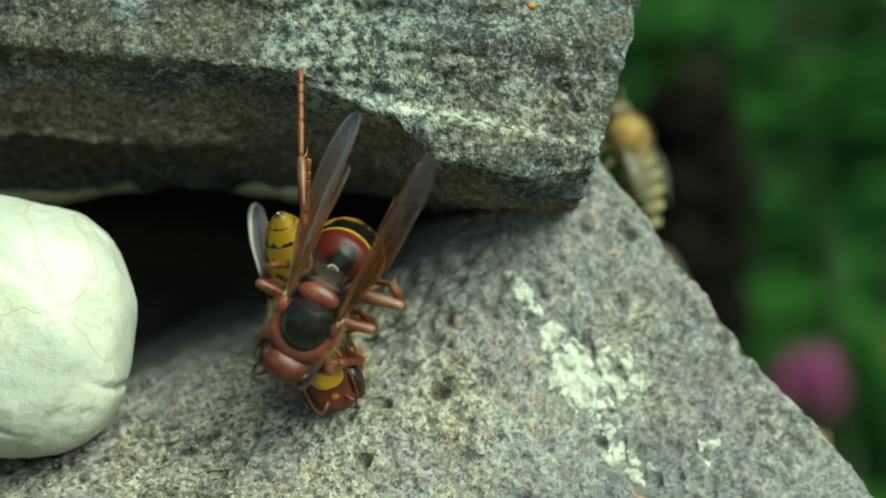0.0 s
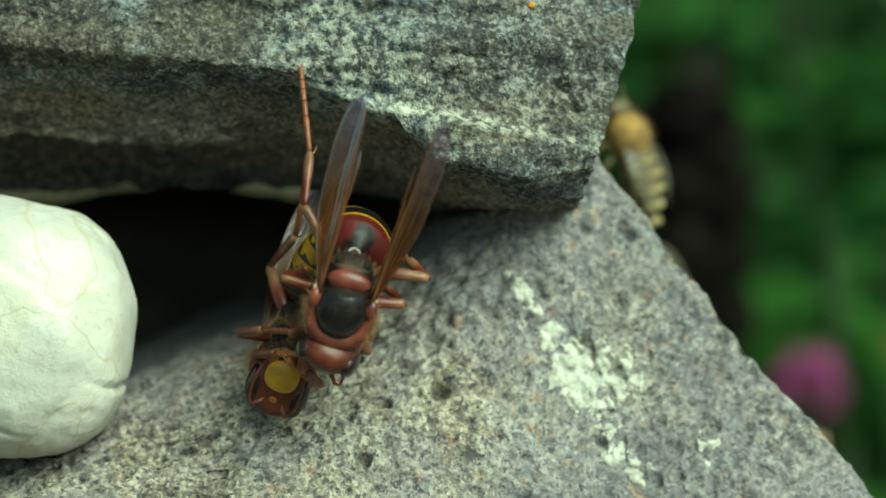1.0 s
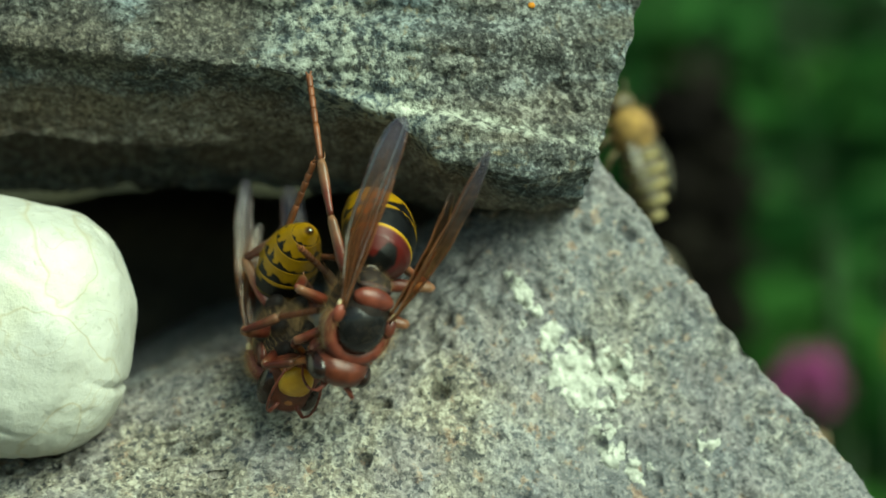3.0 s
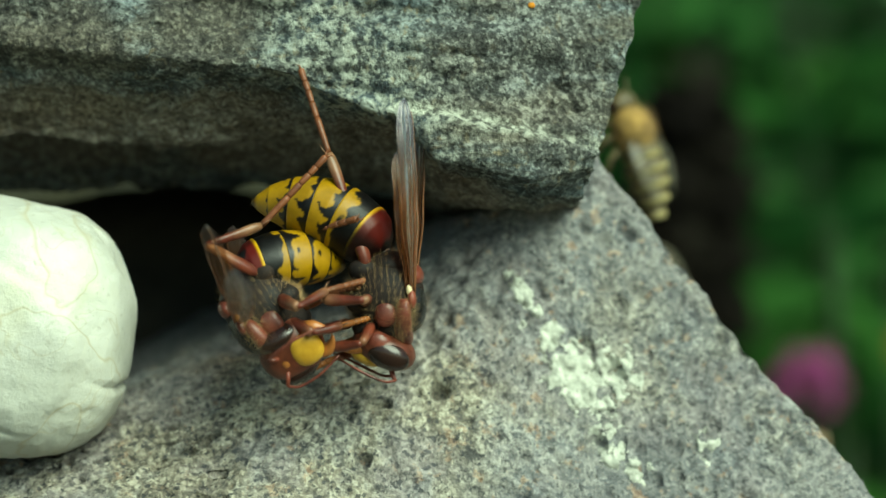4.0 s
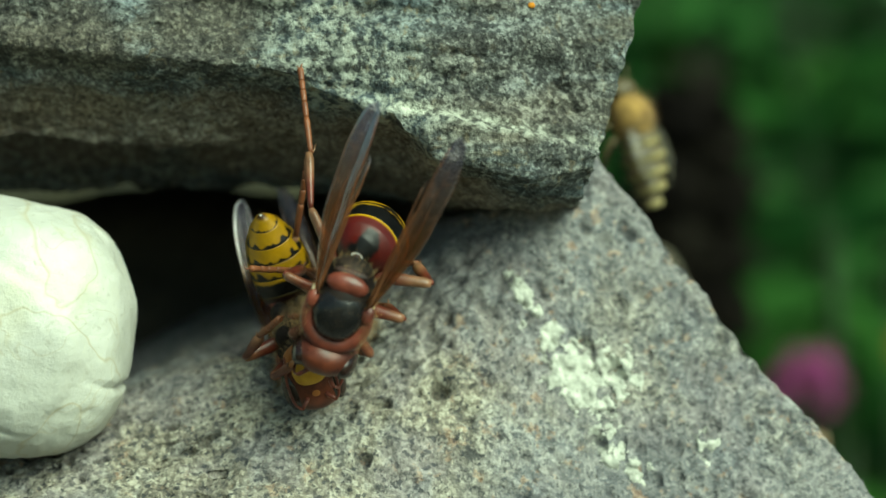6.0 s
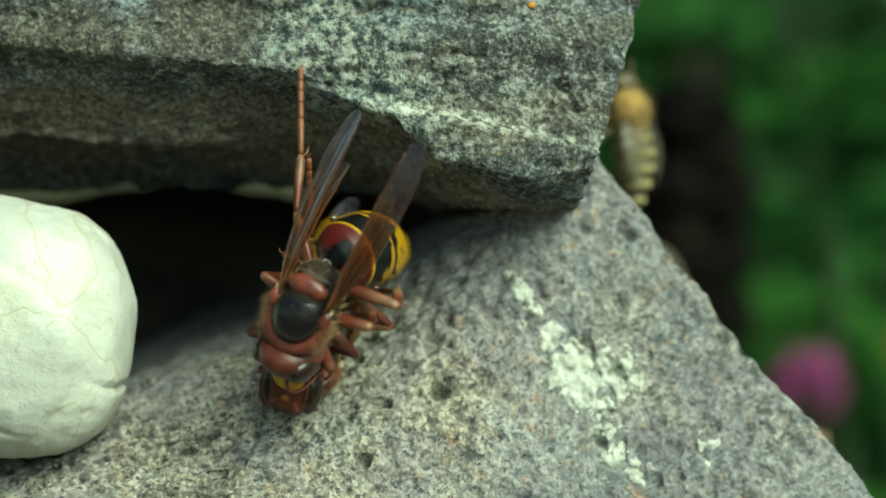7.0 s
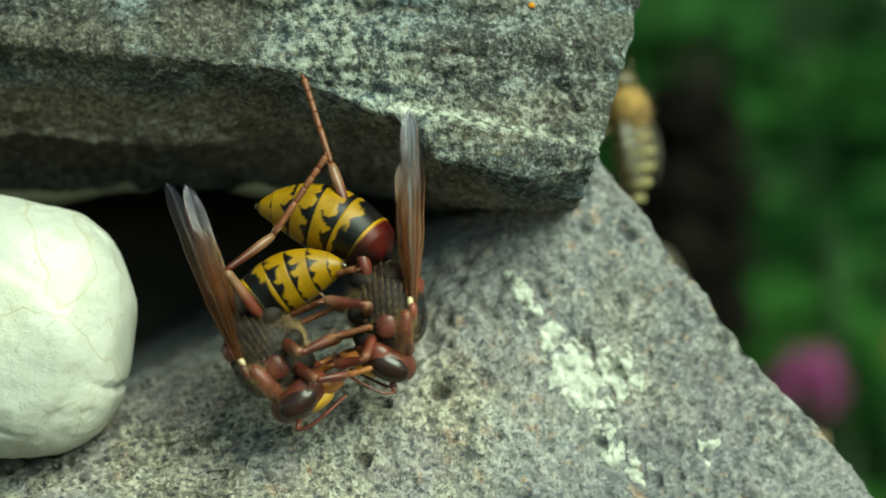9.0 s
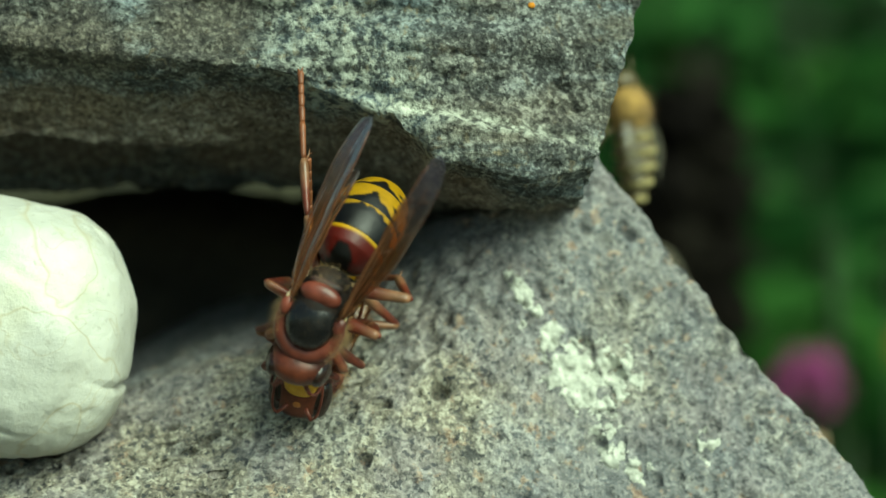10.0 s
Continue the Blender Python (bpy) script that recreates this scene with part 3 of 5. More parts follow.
LEAF = leaf_green("leaf", (0.011, 0.040, 0.010), (0.042, 0.110, 0.020))
LEAF_DEEP = leaf_green("deep_leaf", (0.014, 0.053, 0.013), (0.058, 0.150, 0.036))
# near-black leaves: shade between the plants, put into the leaf colour
LEAF_SHADE = leaf_green("shade_leaf", (0.006, 0.005, 0.005), (0.018, 0.016, 0.012))
STALK = grainy("stalk", (0.014, 0.034, 0.009), (0.034, 0.062, 0.016), 120, 0.6, 0.0005)
PINK = leaf_green("pink_petal", (0.42, 0.07, 0.28), (0.62, 0.16, 0.46))
DRY = leaf_green("dry_leaf", (0.10, 0.075, 0.02), (0.22, 0.16, 0.04))
BACK_GREEN = grainy("far_foliage", (0.004, 0.014, 0.004), (0.025, 0.07, 0.016), 7, 0.95, 0.03)
SEED = grainy("brown_seed", (0.07, 0.045, 0.025), (0.17, 0.12, 0.07), 400, 0.9, 0.0004)
EARTH = grainy("garden_soil", (0.03, 0.034, 0.022), (0.10, 0.10, 0.07), 60, 0.95, 0.01)


def leaf(bm, at, way, up, length, width, bend=0.25):
    """One pointed leaf with a folded midrib."""
    way, up = way.normalized(), up.normalized()
    side = way.cross(up).normalized()
    up = side.cross(way)
    mid, left, right = [], [], []
    for t, w in ((0, 0.06), (0.2, 0.62), (0.45, 1.0), (0.75, 0.68), (1, 0.03)):
        c = at + way * length * t - up * bend * length * t * t
        mid.append(bm.verts.new(c))
        left.append(bm.verts.new(c + side * width * w * 0.5 + up * width * w * 0.16))
        right.append(bm.verts.new(c - side * width * w * 0.5 + up * width * w * 0.16))
    for k in range(4):
        bm.faces.new((mid[k], mid[k + 1], left[k + 1], left[k]))
        bm.faces.new((right[k], right[k + 1], mid[k + 1], mid[k]))


def plant(name, foot, height, leaves, size, material, label, rng, spread=0.06):
    """A leafy garden plant: stems from one foot, each with its leaves."""
    root = new(name)
    root.location = foot
    crown = bmesh.new()
    count = 9
    for s in range(count):
        a = rng.uniform(0, 6.28)
        tip = Vector((math.cos(a) * spread * rng.uniform(0.3, 1), math.sin(a) * spread * rng.uniform(0.3, 1), height * rng.uniform(0.7, 1)))
        path = curve_points([(0, 0, 0), (tip.x * 300, tip.y * 300, tip.z * 550), (tip.x * 1000, tip.y * 1000, tip.z * 1000)], 6)
        part("stem", tube(bmesh.new(), path, [1.5 - 1.0 * k / (len(path) - 1) for k in range(len(path))], 6), STALK, root)
        for k in range(leaves // count):
            f = rng.uniform(0.12, 1.0) ** 0.7
            at = path[int(f * (len(path) - 1))] * MM
            b = rng.uniform(0, 6.28)
            way = Vector((math.cos(b), math.sin(b), rng.uniform(-0.7, 0.4)))
            leaf(crown, at, way, Vector((0, -0.8, 0.8)) + Vector((rng.uniform(-.5, .5), rng.uniform(-.5, .5), 0)), size * rng.uniform(0.6, 1.2), size * rng.uniform(0.3, 0.5), rng.uniform(0.1, 0.5))
    tagged(part("foliage", crown, material, root), kind="stuff")
    return tagged(root, label, "plant", "garden plants")


def pink_flower(foot, head, radius, rng):
    """A tall stalk with a tufted pink flower head."""
    root = new("pink_flower")
    root.location = foot
    rel = (head - foot) / MM
    stalk = tube(bmesh.new(), curve_points([(0, 0, 0), (rel.x * 0.3, rel.y * 0.4, rel.z * 0.6), rel], 8), 1.1, 8)
    part("stalk", stalk, STALK, root)
    cup = blob(bmesh.new(), rel - Vector((0, 0, radius / MM * 0.45)), (radius / MM * 0.5, radius / MM * 0.5, radius / MM * 0.45), 14, 8)
    part("calyx", cup, STALK, root, "green scaly calyx")
    tuft = bmesh.new()
    for k in range(150):
        v = Vector((rng.gauss(0, 1), rng.gauss(0, 1), rng.gauss(0.25, 0.9))).normalized()
        leaf(tuft, head - foot + v * radius * 0.2, v, Vector((v.y, -v.x, 0.3)), radius * rng.uniform(0.6, 0.85), radius * 0.14, 0.1)
    part("petals", tuft, PINK, root, "tuft of narrow magenta-pink petals")
    return tagged(root, "magenta-pink tufted flower on a thin green stalk", "flower")


def garden():
    rng = random.Random(5)
    n = 60
    u = np.linspace(-1, 1, n)
    x, y = np.meshgrid(np.sign(u) * np.abs(u) ** 3 * 300, np.sign(u) * np.abs(u) ** 3 * 300, indexing="ij")
    z = 0.0 * x
    ground = grid_mesh("ground", np.stack([x, y, z], axis=-1), n, n, EARTH)
    tagged(ground, "mossy dark garden soil round the stones", "ground", kind="structure")
    spots = [((0.16, 0.42), 0.70, LEAF, 0.045), ((0.23, 0.55), 0.80, LEAF, 0.055), ((0.11, 0.62), 0.62, LEAF_DEEP, 0.05), ((0.32, 0.75), 0.85, LEAF_DEEP, 0.06), ((0.20, 0.85), 0.9, LEAF, 0.06),
             ((0.02, 0.9), 0.8, LEAF_DEEP, 0.06), ((-0.2, 0.8), 0.8, LEAF, 0.06), ((0.42, 1.1), 1.0, LEAF, 0.07), ((0.15, 1.25), 1.05, LEAF_DEEP, 0.07), ((-0.1, 1.3), 1.0, LEAF, 0.07)]
    for (px, py), h, material, size in spots:
        plant("garden_plant", Vector((px, py, 0)), h, 270, size, material, "leafy green garden plant, dense and out of focus", rng, 0.13)
    pink_flower(Vector((0.135, 0.50, 0)), mm(106, 420, -38.8), 0.0122, rng)
    plant("yellow_plant", mm(101, 300, -600), 0.632, 27, 0.016, DRY, "yellowing leafy plant among the green", rng, 0.012)
    sheet = np.array([[(x, 3.2 + 0.06 * math.sin(x * 5 + z * 3), z) for z in np.linspace(-0.05, 3.6, 14)] for x in np.linspace(-8, 8, 40)])
    tagged(grid_mesh("backdrop", sheet, 40, 14, BACK_GREEN), "dark green garden growth in the distance", "backdrop", kind="structure")
    # invented shrub that fills the dark gap beside the slab
    shrub = new("shade_shrub")
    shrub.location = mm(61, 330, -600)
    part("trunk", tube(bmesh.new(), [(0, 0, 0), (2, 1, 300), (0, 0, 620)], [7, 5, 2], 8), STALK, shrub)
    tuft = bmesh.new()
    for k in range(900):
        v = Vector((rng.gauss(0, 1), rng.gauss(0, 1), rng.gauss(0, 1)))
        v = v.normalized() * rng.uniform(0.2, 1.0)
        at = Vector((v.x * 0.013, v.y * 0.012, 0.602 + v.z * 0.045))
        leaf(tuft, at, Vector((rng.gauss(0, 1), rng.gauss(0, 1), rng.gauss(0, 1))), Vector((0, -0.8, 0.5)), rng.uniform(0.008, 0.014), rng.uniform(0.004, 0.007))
    tagged(part("foliage", tuft, LEAF_SHADE, shrub), kind="stuff")
    tagged(shrub, "near-black shrub added as the dark gap between the plants", "shrub")
    bud = new("dry_bud")
    bud.location = mm(49.2, 70, -114.4)
    part("stalk", tube(bmesh.new(), curve_points([(-6, 0, 0), (-2, 0, 50), (0, 0, 88)], 6), 0.5, 8), DRY, bud)
    part("seed_head", blob(bmesh.new(), (0, 0, 89), (1.5, 1.5, 1.7), 14, 9), SEED, bud, "round tan seed head")
    tagged(bud, "small tan seed head on a dry stalk behind the stone", "plant")
    hedge = bmesh.new()
    for k in range(9000):
        at = Vector((rng.uniform(-2.2, 2.6), rng.uniform(1.9, 2.5), rng.uniform(0.0, 1.9) ))
        at.z *= 0.9 + 0.12 * math.sin(at.x * 3.1)
        b = rng.uniform(0, 6.28)
        leaf(hedge, at, Vector((math.cos(b), math.sin(b), rng.uniform(-0.4, 0.5))), Vector((rng.uniform(-.4, .4), -0.5, 1)), rng.uniform(0.06, 0.11), rng.uniform(0.04, 0.06))
    tagged(part("hedge", hedge, LEAF_DEEP), "dark green leafy hedge far behind the stones", "hedge", kind="stuff")


# ---- the bee on the slab's far edge ----
FUR = grainy("amber_fur", (0.13, 0.085, 0.03), (0.40, 0.25, 0.07), 500, 0.9, 0.0003)
BEE_DARK = chitin("bee_shell", (0.07, 0.055, 0.028), (0.16, 0.125, 0.06), 0.5)
CREAM = grainy("cream_fur", (0.20, 0.165, 0.07), (0.40, 0.34, 0.16), 900, 0.9, 0.0003)
CLEAR = wing_film("bee_wing", (0.28, 0.26, 0.20), 0.22)


def bee():
    """A small furry bee: y to its head, z to its back."""
    rng = random.Random(11)
    root = tagged(new("bee"), "amber furry bee with cream bands clinging beside the slab", "bee")
    chest = part("thorax", blob(bmesh.new(), (0, 2.4, 0), (2.5, 3.2, 2.6), 24, 16), FUR, root, "amber furry thorax")
    head = part("head", blob(bmesh.new(), (0, 5.9, -0.4), (2.0, 1.4, 1.9), 20, 14), BEE_DARK, root)
    for s in (-1, 1):
        part("eye", blob(bmesh.new(), (1.6 * s, 5.9, -0.5), (0.5, 0.8, 1.2), 12, 8), EYE_SHELL, head)
        part("antenna", tube(bmesh.new(), [(0.5 * s, 6.6, 0.2), (0.9 * s, 7.6, 0.9), (1.5 * s, 8.6, 0.2)], 0.14, 6), BEE_DARK, head)
    for k in range(5):
        y = -0.4 - 1.75 * k
        r = (2.5, 2.75, 2.6, 2.1, 1.35)[k]
        part("abdomen_ring", blob(bmesh.new(), (0, y, -0.15 * k - 0.1 * k * k * 0.4), (r, 1.25, r * 0.92), 20, 12), BEE_DARK, root)
        band = tube(bmesh.new(), [(0, y - 0.35, -0.15 * k - 0.04 * k * k), (0, y - 0.6, -0.15 * k - 0.04 * k * k), (0, y - 1.0, -0.17 * k - 0.04 * k * k)], [r * 0.96, r * 0.97, r * 0.84], 24, 0.92)
        part("fur_band", band, CREAM, root, "pale cream fur band")
    hair_coat("thorax_fur", chest, 2200, 1.3, rng, root)
    for s in (-1, 1):
        film = bmesh.new()
        rows = [[film.verts.new(Vector(((1.1 + w * 2.2 * math.sin(0.5 + u * 2.4)) * s, 2.0 - 9.0 * u, 1.6 + 0.5 * math.sin(u * 3) - 0.8 * w)) * MM) for w in (0, 0.25, 0.5, 0.75, 1)] for u in np.linspace(0, 1, 10)]
        for a, b in zip(rows, rows[1:]):
            for i in range(4):
                film.faces.new((a[i], a[i + 1], b[i + 1], b[i]))
        bmesh.ops.solidify(film, geom=film.faces[:], thickness=0.03 * MM)
        part("wing", film, CLEAR, root, "clear folded wing")
        for k in range(3):
            y = 4.0 - 1.5 * k
            part("leg", tube(bmesh.new(), [(1.6 * s, y, -1.2), (3.2 * s, y + 0.6 - k * 0.7, -1.6), (3.4 * s, y + 0.4 - k * 1.4, -3.4), (3.0 * s, y - 0.2 - k * 1.6, -4.6)], [0.4, 0.38, 0.3, 0.15], 8), BEE_DARK, root)
    return root


def bee_pose(x, z, lean):
    turn = Matrix.Rotation(radians(-lean), 4, "Y") @ Matrix.Rotation(radians(38), 4, "Z") @ Matrix.Rotation(radians(90), 4, "X")
    return Matrix.Translation(mm(x - 0.8, 42, z)) @ turn


# ---- the hornets ----
GOLD, GOLD_PALE, INK, RUST = (0.62, 0.47, 0.035), (0.74, 0.58, 0.07), (0.010, 0.009, 0.008), (0.33, 0.062, 0.040)
BROWN_SEAM = (0.20, 0.11, 0.03)


def blend(a, b, f):
    return tuple(p + (q - p) * f for p, q in zip(a, b))


def ring_colour(i, u, a, ragged):
    """The marking of ring i of the abdomen at u (0 front, 1 rear) and a (0 back, pi belly); ragged stirs its borders."""
    v = u + 0.10 * ragged
    c = a + 0.16 * ragged
    if i == 0:
        hole = 0.08 + 0.46 * math.exp(-(a / 0.50) ** 2)
        col = blend(INK, RUST, smooth_step(hole, hole + 0.08, v))
        col = blend(col, GOLD_PALE, smooth_step(0.83, 0.86, u))
        return blend(col, INK, 0.7 * smooth_step(1.5, 2.2, a))
    if i == 1:
        side = smooth_step(0.5, 1.2, c)
        front = 0.80 - 0.30 * side + 0.10 * math.sin(c * 9)
        col = blend(INK, GOLD, smooth_step(front, front + 0.06, v))
        return blend(col, INK, smooth_step(1.75, 1.95, c) * (1 - smooth_step(0.72, 0.80, v)))
    edge = {2: 0.20, 3: 0.13, 4: 0.10, 5: 0.03}[i]
    reach = edge * (0.45 + 0.55 * math.exp(-(a / 0.8) ** 2)) + 0.42 * math.exp(-(a / 0.16) ** 2) * (i < 5)
    hook = 0.16 * math.sin(4.2 * u + 0.6)
    for centre, size, deep in ((1.16, 0.10, 0.26), (1.72, 0.15, 0.70), (2.28, 0.17, 0.50), (2.86, 0.15, 0.26)):
        reach += deep * math.exp(-((c - centre - hook) / size) ** 2) * (1 if i < 5 else 0.25) * (1.0 - 0.08 * i)
    col = blend(INK, GOLD, smooth_step(reach, reach + 0.07, v))
    dot = math.exp(-((c - 0.66) / 0.11) ** 2 - ((v - edge - 0.24) / 0.10) ** 2) if i < 5 else 0
    col = blend(col, INK, smooth_step(0.4, 0.6, dot))
    col = blend(col, BROWN_SEAM, 0.8 * smooth_step(0.93, 0.97, u))
    if i == 5:
        col = blend(col, BROWN_SEAM, smooth_step(0.70, 0.95, u))
    return col


def abdomen_ring(i, parent, girth=1.0):
    """Ring i of the abdomen: a curved, slightly stepped shell."""
    cuts = (0.0, 0.20, 0.38, 0.56, 0.73, 0.88, 1.0)
    shape_s = (0, 0.05, 0.12, 0.2, 0.32, 0.45, 0.6, 0.75, 0.88, 0.96, 1.0)
    shape_r = (0.6, 1.9, 2.85, 3.25, 3.5, 3.6, 3.35, 2.7, 1.7, 0.8, 0.06)
    n, m = 104, 26
    bm = bmesh.new()
    tint = bm.loops.layers.color.new("marking")
    rows, colours = [], []
    for k in range(m + 1):
        u = k / m
        s = cuts[i] + (cuts[i + 1] - cuts[i]) * u
        if i < 5:
            s += 0.012 * u
        r = float(np.interp(s, shape_s, shape_r)) + 0.07 * u - (0.22 * smooth_step(0.93, 1.0, u) if i < 5 else 0)
        bend = 0.95 * s
        r *= 0.95
        c = Vector((0, -13.2 * math.sin(bend) / 0.95, -13.2 * (1 - math.cos(bend)) / 0.95))
        back = Vector((0, -math.sin(bend) * 1.0, math.cos(bend)))
        row, tints = [], []
        for q in range(n):
            a = 2 * math.pi * q / n
            fold = a if a <= math.pi else 2 * math.pi - a
            spot = (c + Vector((math.sin(a) * r, 0, 0)) + back * math.cos(a) * r * 0.90) * girth * MM
            row.append(bm.verts.new(spot))
            ragged = noise.fractal(spot * 700 + Vector((3.1 * i, 0, 5)), 0.8, 2.0, 3)
            tints.append((*ring_colour(i, u, fold, ragged), 1))
        rows.append(row)
        colours.append(tints)
    for k in range(m):
        for q in range(n):
            p = (q + 1) % n
            f = bm.faces.new((rows[k][q], rows[k][p], rows[k + 1][p], rows[k + 1][q]))
            for loop, c in zip(f.loops, (colours[k][q], colours[k][p], colours[k + 1][p], colours[k + 1][q])):
                loop[tint] = c
    bm.faces.new(rows[0][::-1])
    bm.faces.new(rows[-1])
    return part("abdomen_ring", bm, BANDS, parent, "glossy shell ring banded in black, rust and yellow")


def hair_coat(name, ob, count, length, rng, parent, lean=(0, -0.4, 0), keep=None, material=None):
    """Fine hairs that stand on a shell."""
    bm = bmesh.new()
    polys = [f for f in ob.data.polygons if keep is None or keep(f.center / MM)]
    verts = ob.data.vertices
    for k in range(count):
        f = polys[rng.randrange(len(polys))]
        w = [rng.random() for _ in f.vertices]
        c = sum((verts[v].co * q for v, q in zip(f.vertices, w)), Vector()) / sum(w)
        d = (f.normal + Vector(lean) + Vector((rng.uniform(-.4, .4), rng.uniform(-.4, .4), rng.uniform(-.4, .4)))).normalized()
        side = d.orthogonal().normalized() * 0.006 * MM
        tip = c + d * length * MM * rng.uniform(0.5, 1.1)
        a, b, e = bm.verts.new(c + side), bm.verts.new(c - side), bm.verts.new(tip)
        b2 = bm.verts.new(c + d.cross(side))
        bm.faces.new((a, b, e))
        bm.faces.new((b, b2, e))
        bm.faces.new((b2, a, e))
    return tagged(part(name, bm, material or HAIR, parent, "short tawny hairs"), kind="stuff")


def wing_mesh(name, parent, sign, length, width):
    """A wing folded lengthwise into a narrow blade, with its veins."""
    nu, nv = 34, 28
    bm = bmesh.new()

    def at(u, v, lift=0.0):
        w = width * (0.22 + 0.78 * smooth_step(0.0, 0.42, u)) * math.sqrt(max(0.0, 1 - max(0, (u - 0.70) / 0.3) ** 2.6))
        lead = 0.35 * math.sin(u * 3.0)
        x = (lead + (v - 0.4) * w) * sign
        z = 0.55 * math.sin(u * math.pi * 0.9) + 0.32 * math.cos(v * 7.5) * (w / width) - 0.5 * (v - 0.4) ** 2 * w + 0.07 * math.cos(v * 34 + 5 * u) * (w / width) + 0.05 * math.sin(u * 23 + v * 4) + lift
        return Vector((x, -u * length, z))

    for side in (0, 1):
        rows = [[bm.verts.new(at(i / nu, j / nv, -0.05 * side) * MM) for j in range(nv + 1)] for i in range(nu + 1)]
        for i in range(nu):
            for j in range(nv):
                bm.faces.new((rows[i][j], rows[i][j + 1], rows[i + 1][j + 1], rows[i + 1][j]))
    wing = part(name, bm, WING, parent, "smoky amber folded wing")
    for v0, v1, u1, r in ((0.02, 0.02, 0.93, 0.11), (0.16, 0.20, 0.75, 0.05), (0.45, 0.55, 0.82, 0.035), (0.72, 0.85, 0.7, 0.03), (0.98, 0.97, 0.85, 0.03)):
        pts = [at(u, v0 + (v1 - v0) * u, 0.02) for u in np.linspace(0.0, u1, 14)]
        part("vein", tube(bmesh.new(), pts, [r * (1 - 0.6 * k / 13) for k in range(14)], 6), VEIN, wing)
    for u, a, b in ((0.42, 0.18, 0.50), (0.55, 0.5, 0.8), (0.66, 0.2, 0.53), (0.74, 0.53, 0.8)):
        part("vein", tube(bmesh.new(), [at(u + 0.03 * k / 4, a + (b - a) * k / 4, 0.02) for k in range(5)], 0.022, 5), VEIN, wing)
    return wing


def limb(name, parent, length, thick, material, spurs=False):
    """A leg piece along +y."""
    bm = bmesh.new()
    if name == "tarsus":
        cut = (0, 0.42, 0.60, 0.74, 0.85, 1.0)
        for a, b in zip(cut, cut[1:]):
            tube(bm, [(0, length * a, 0), (0, length * (a + 0.15 * (b - a)), 0), (0, length * (b - 0.12 * (b - a)), 0), (0, length * b, 0)], [thick * 0.78, thick * 0.86, thick * 1.0, thick * 0.8], 8)
        for s in (-1, 1):
            tube(bm, [(0, length * 0.98, 0), (0.25 * s, length + 0.35, 0.05), (0.38 * s, length + 0.55, -0.28)], [0.13, 0.09, 0.02], 6)
    else:
        ts = np.linspace(0, 1, 12)
        swell = [0.62, 0.9, 1.05, 1.1, 1.1, 1.05, 1.0, 0.95, 0.9, 0.88, 0.86, 0.6] if name == "femur" else [0.55, 0.75, 0.8, 0.85, 0.92, 1.0, 1.05, 1.1, 1.12, 1.12, 1.05, 0.7]
        tube(bm, [(0, length * t, 0.05 * math.sin(t * 3)) for t in ts], [thick * w for w in swell], 12, 0.8)
        if spurs:
            for s in (-1, 1):
                tube(bm, [(0.2 * s, length * 0.97, -0.1), (0.45 * s, length * 1.08, -0.35), (0.5 * s, length * 1.2, -0.5)], [0.09, 0.07, 0.01], 5)
    return part(name, bm, material, parent)


LEGS = {  # hip, lengths of femur, tibia and tarsus, thickness
    "fore": ((1.5, 1.6, -3.8), 3.6, 3.4, 3.6, 0.62),
    "middle": ((1.9, -0.8, -4.2), 4.3, 4.3, 4.6, 0.64),
    "hind": ((1.7, -4.0, -3.8), 6.0, 6.0, 9.2, 0.64),
}
PETIOLE = Vector((0, -5.3, -2.0))
NECK = Vector((0, 3.4, -1.6))


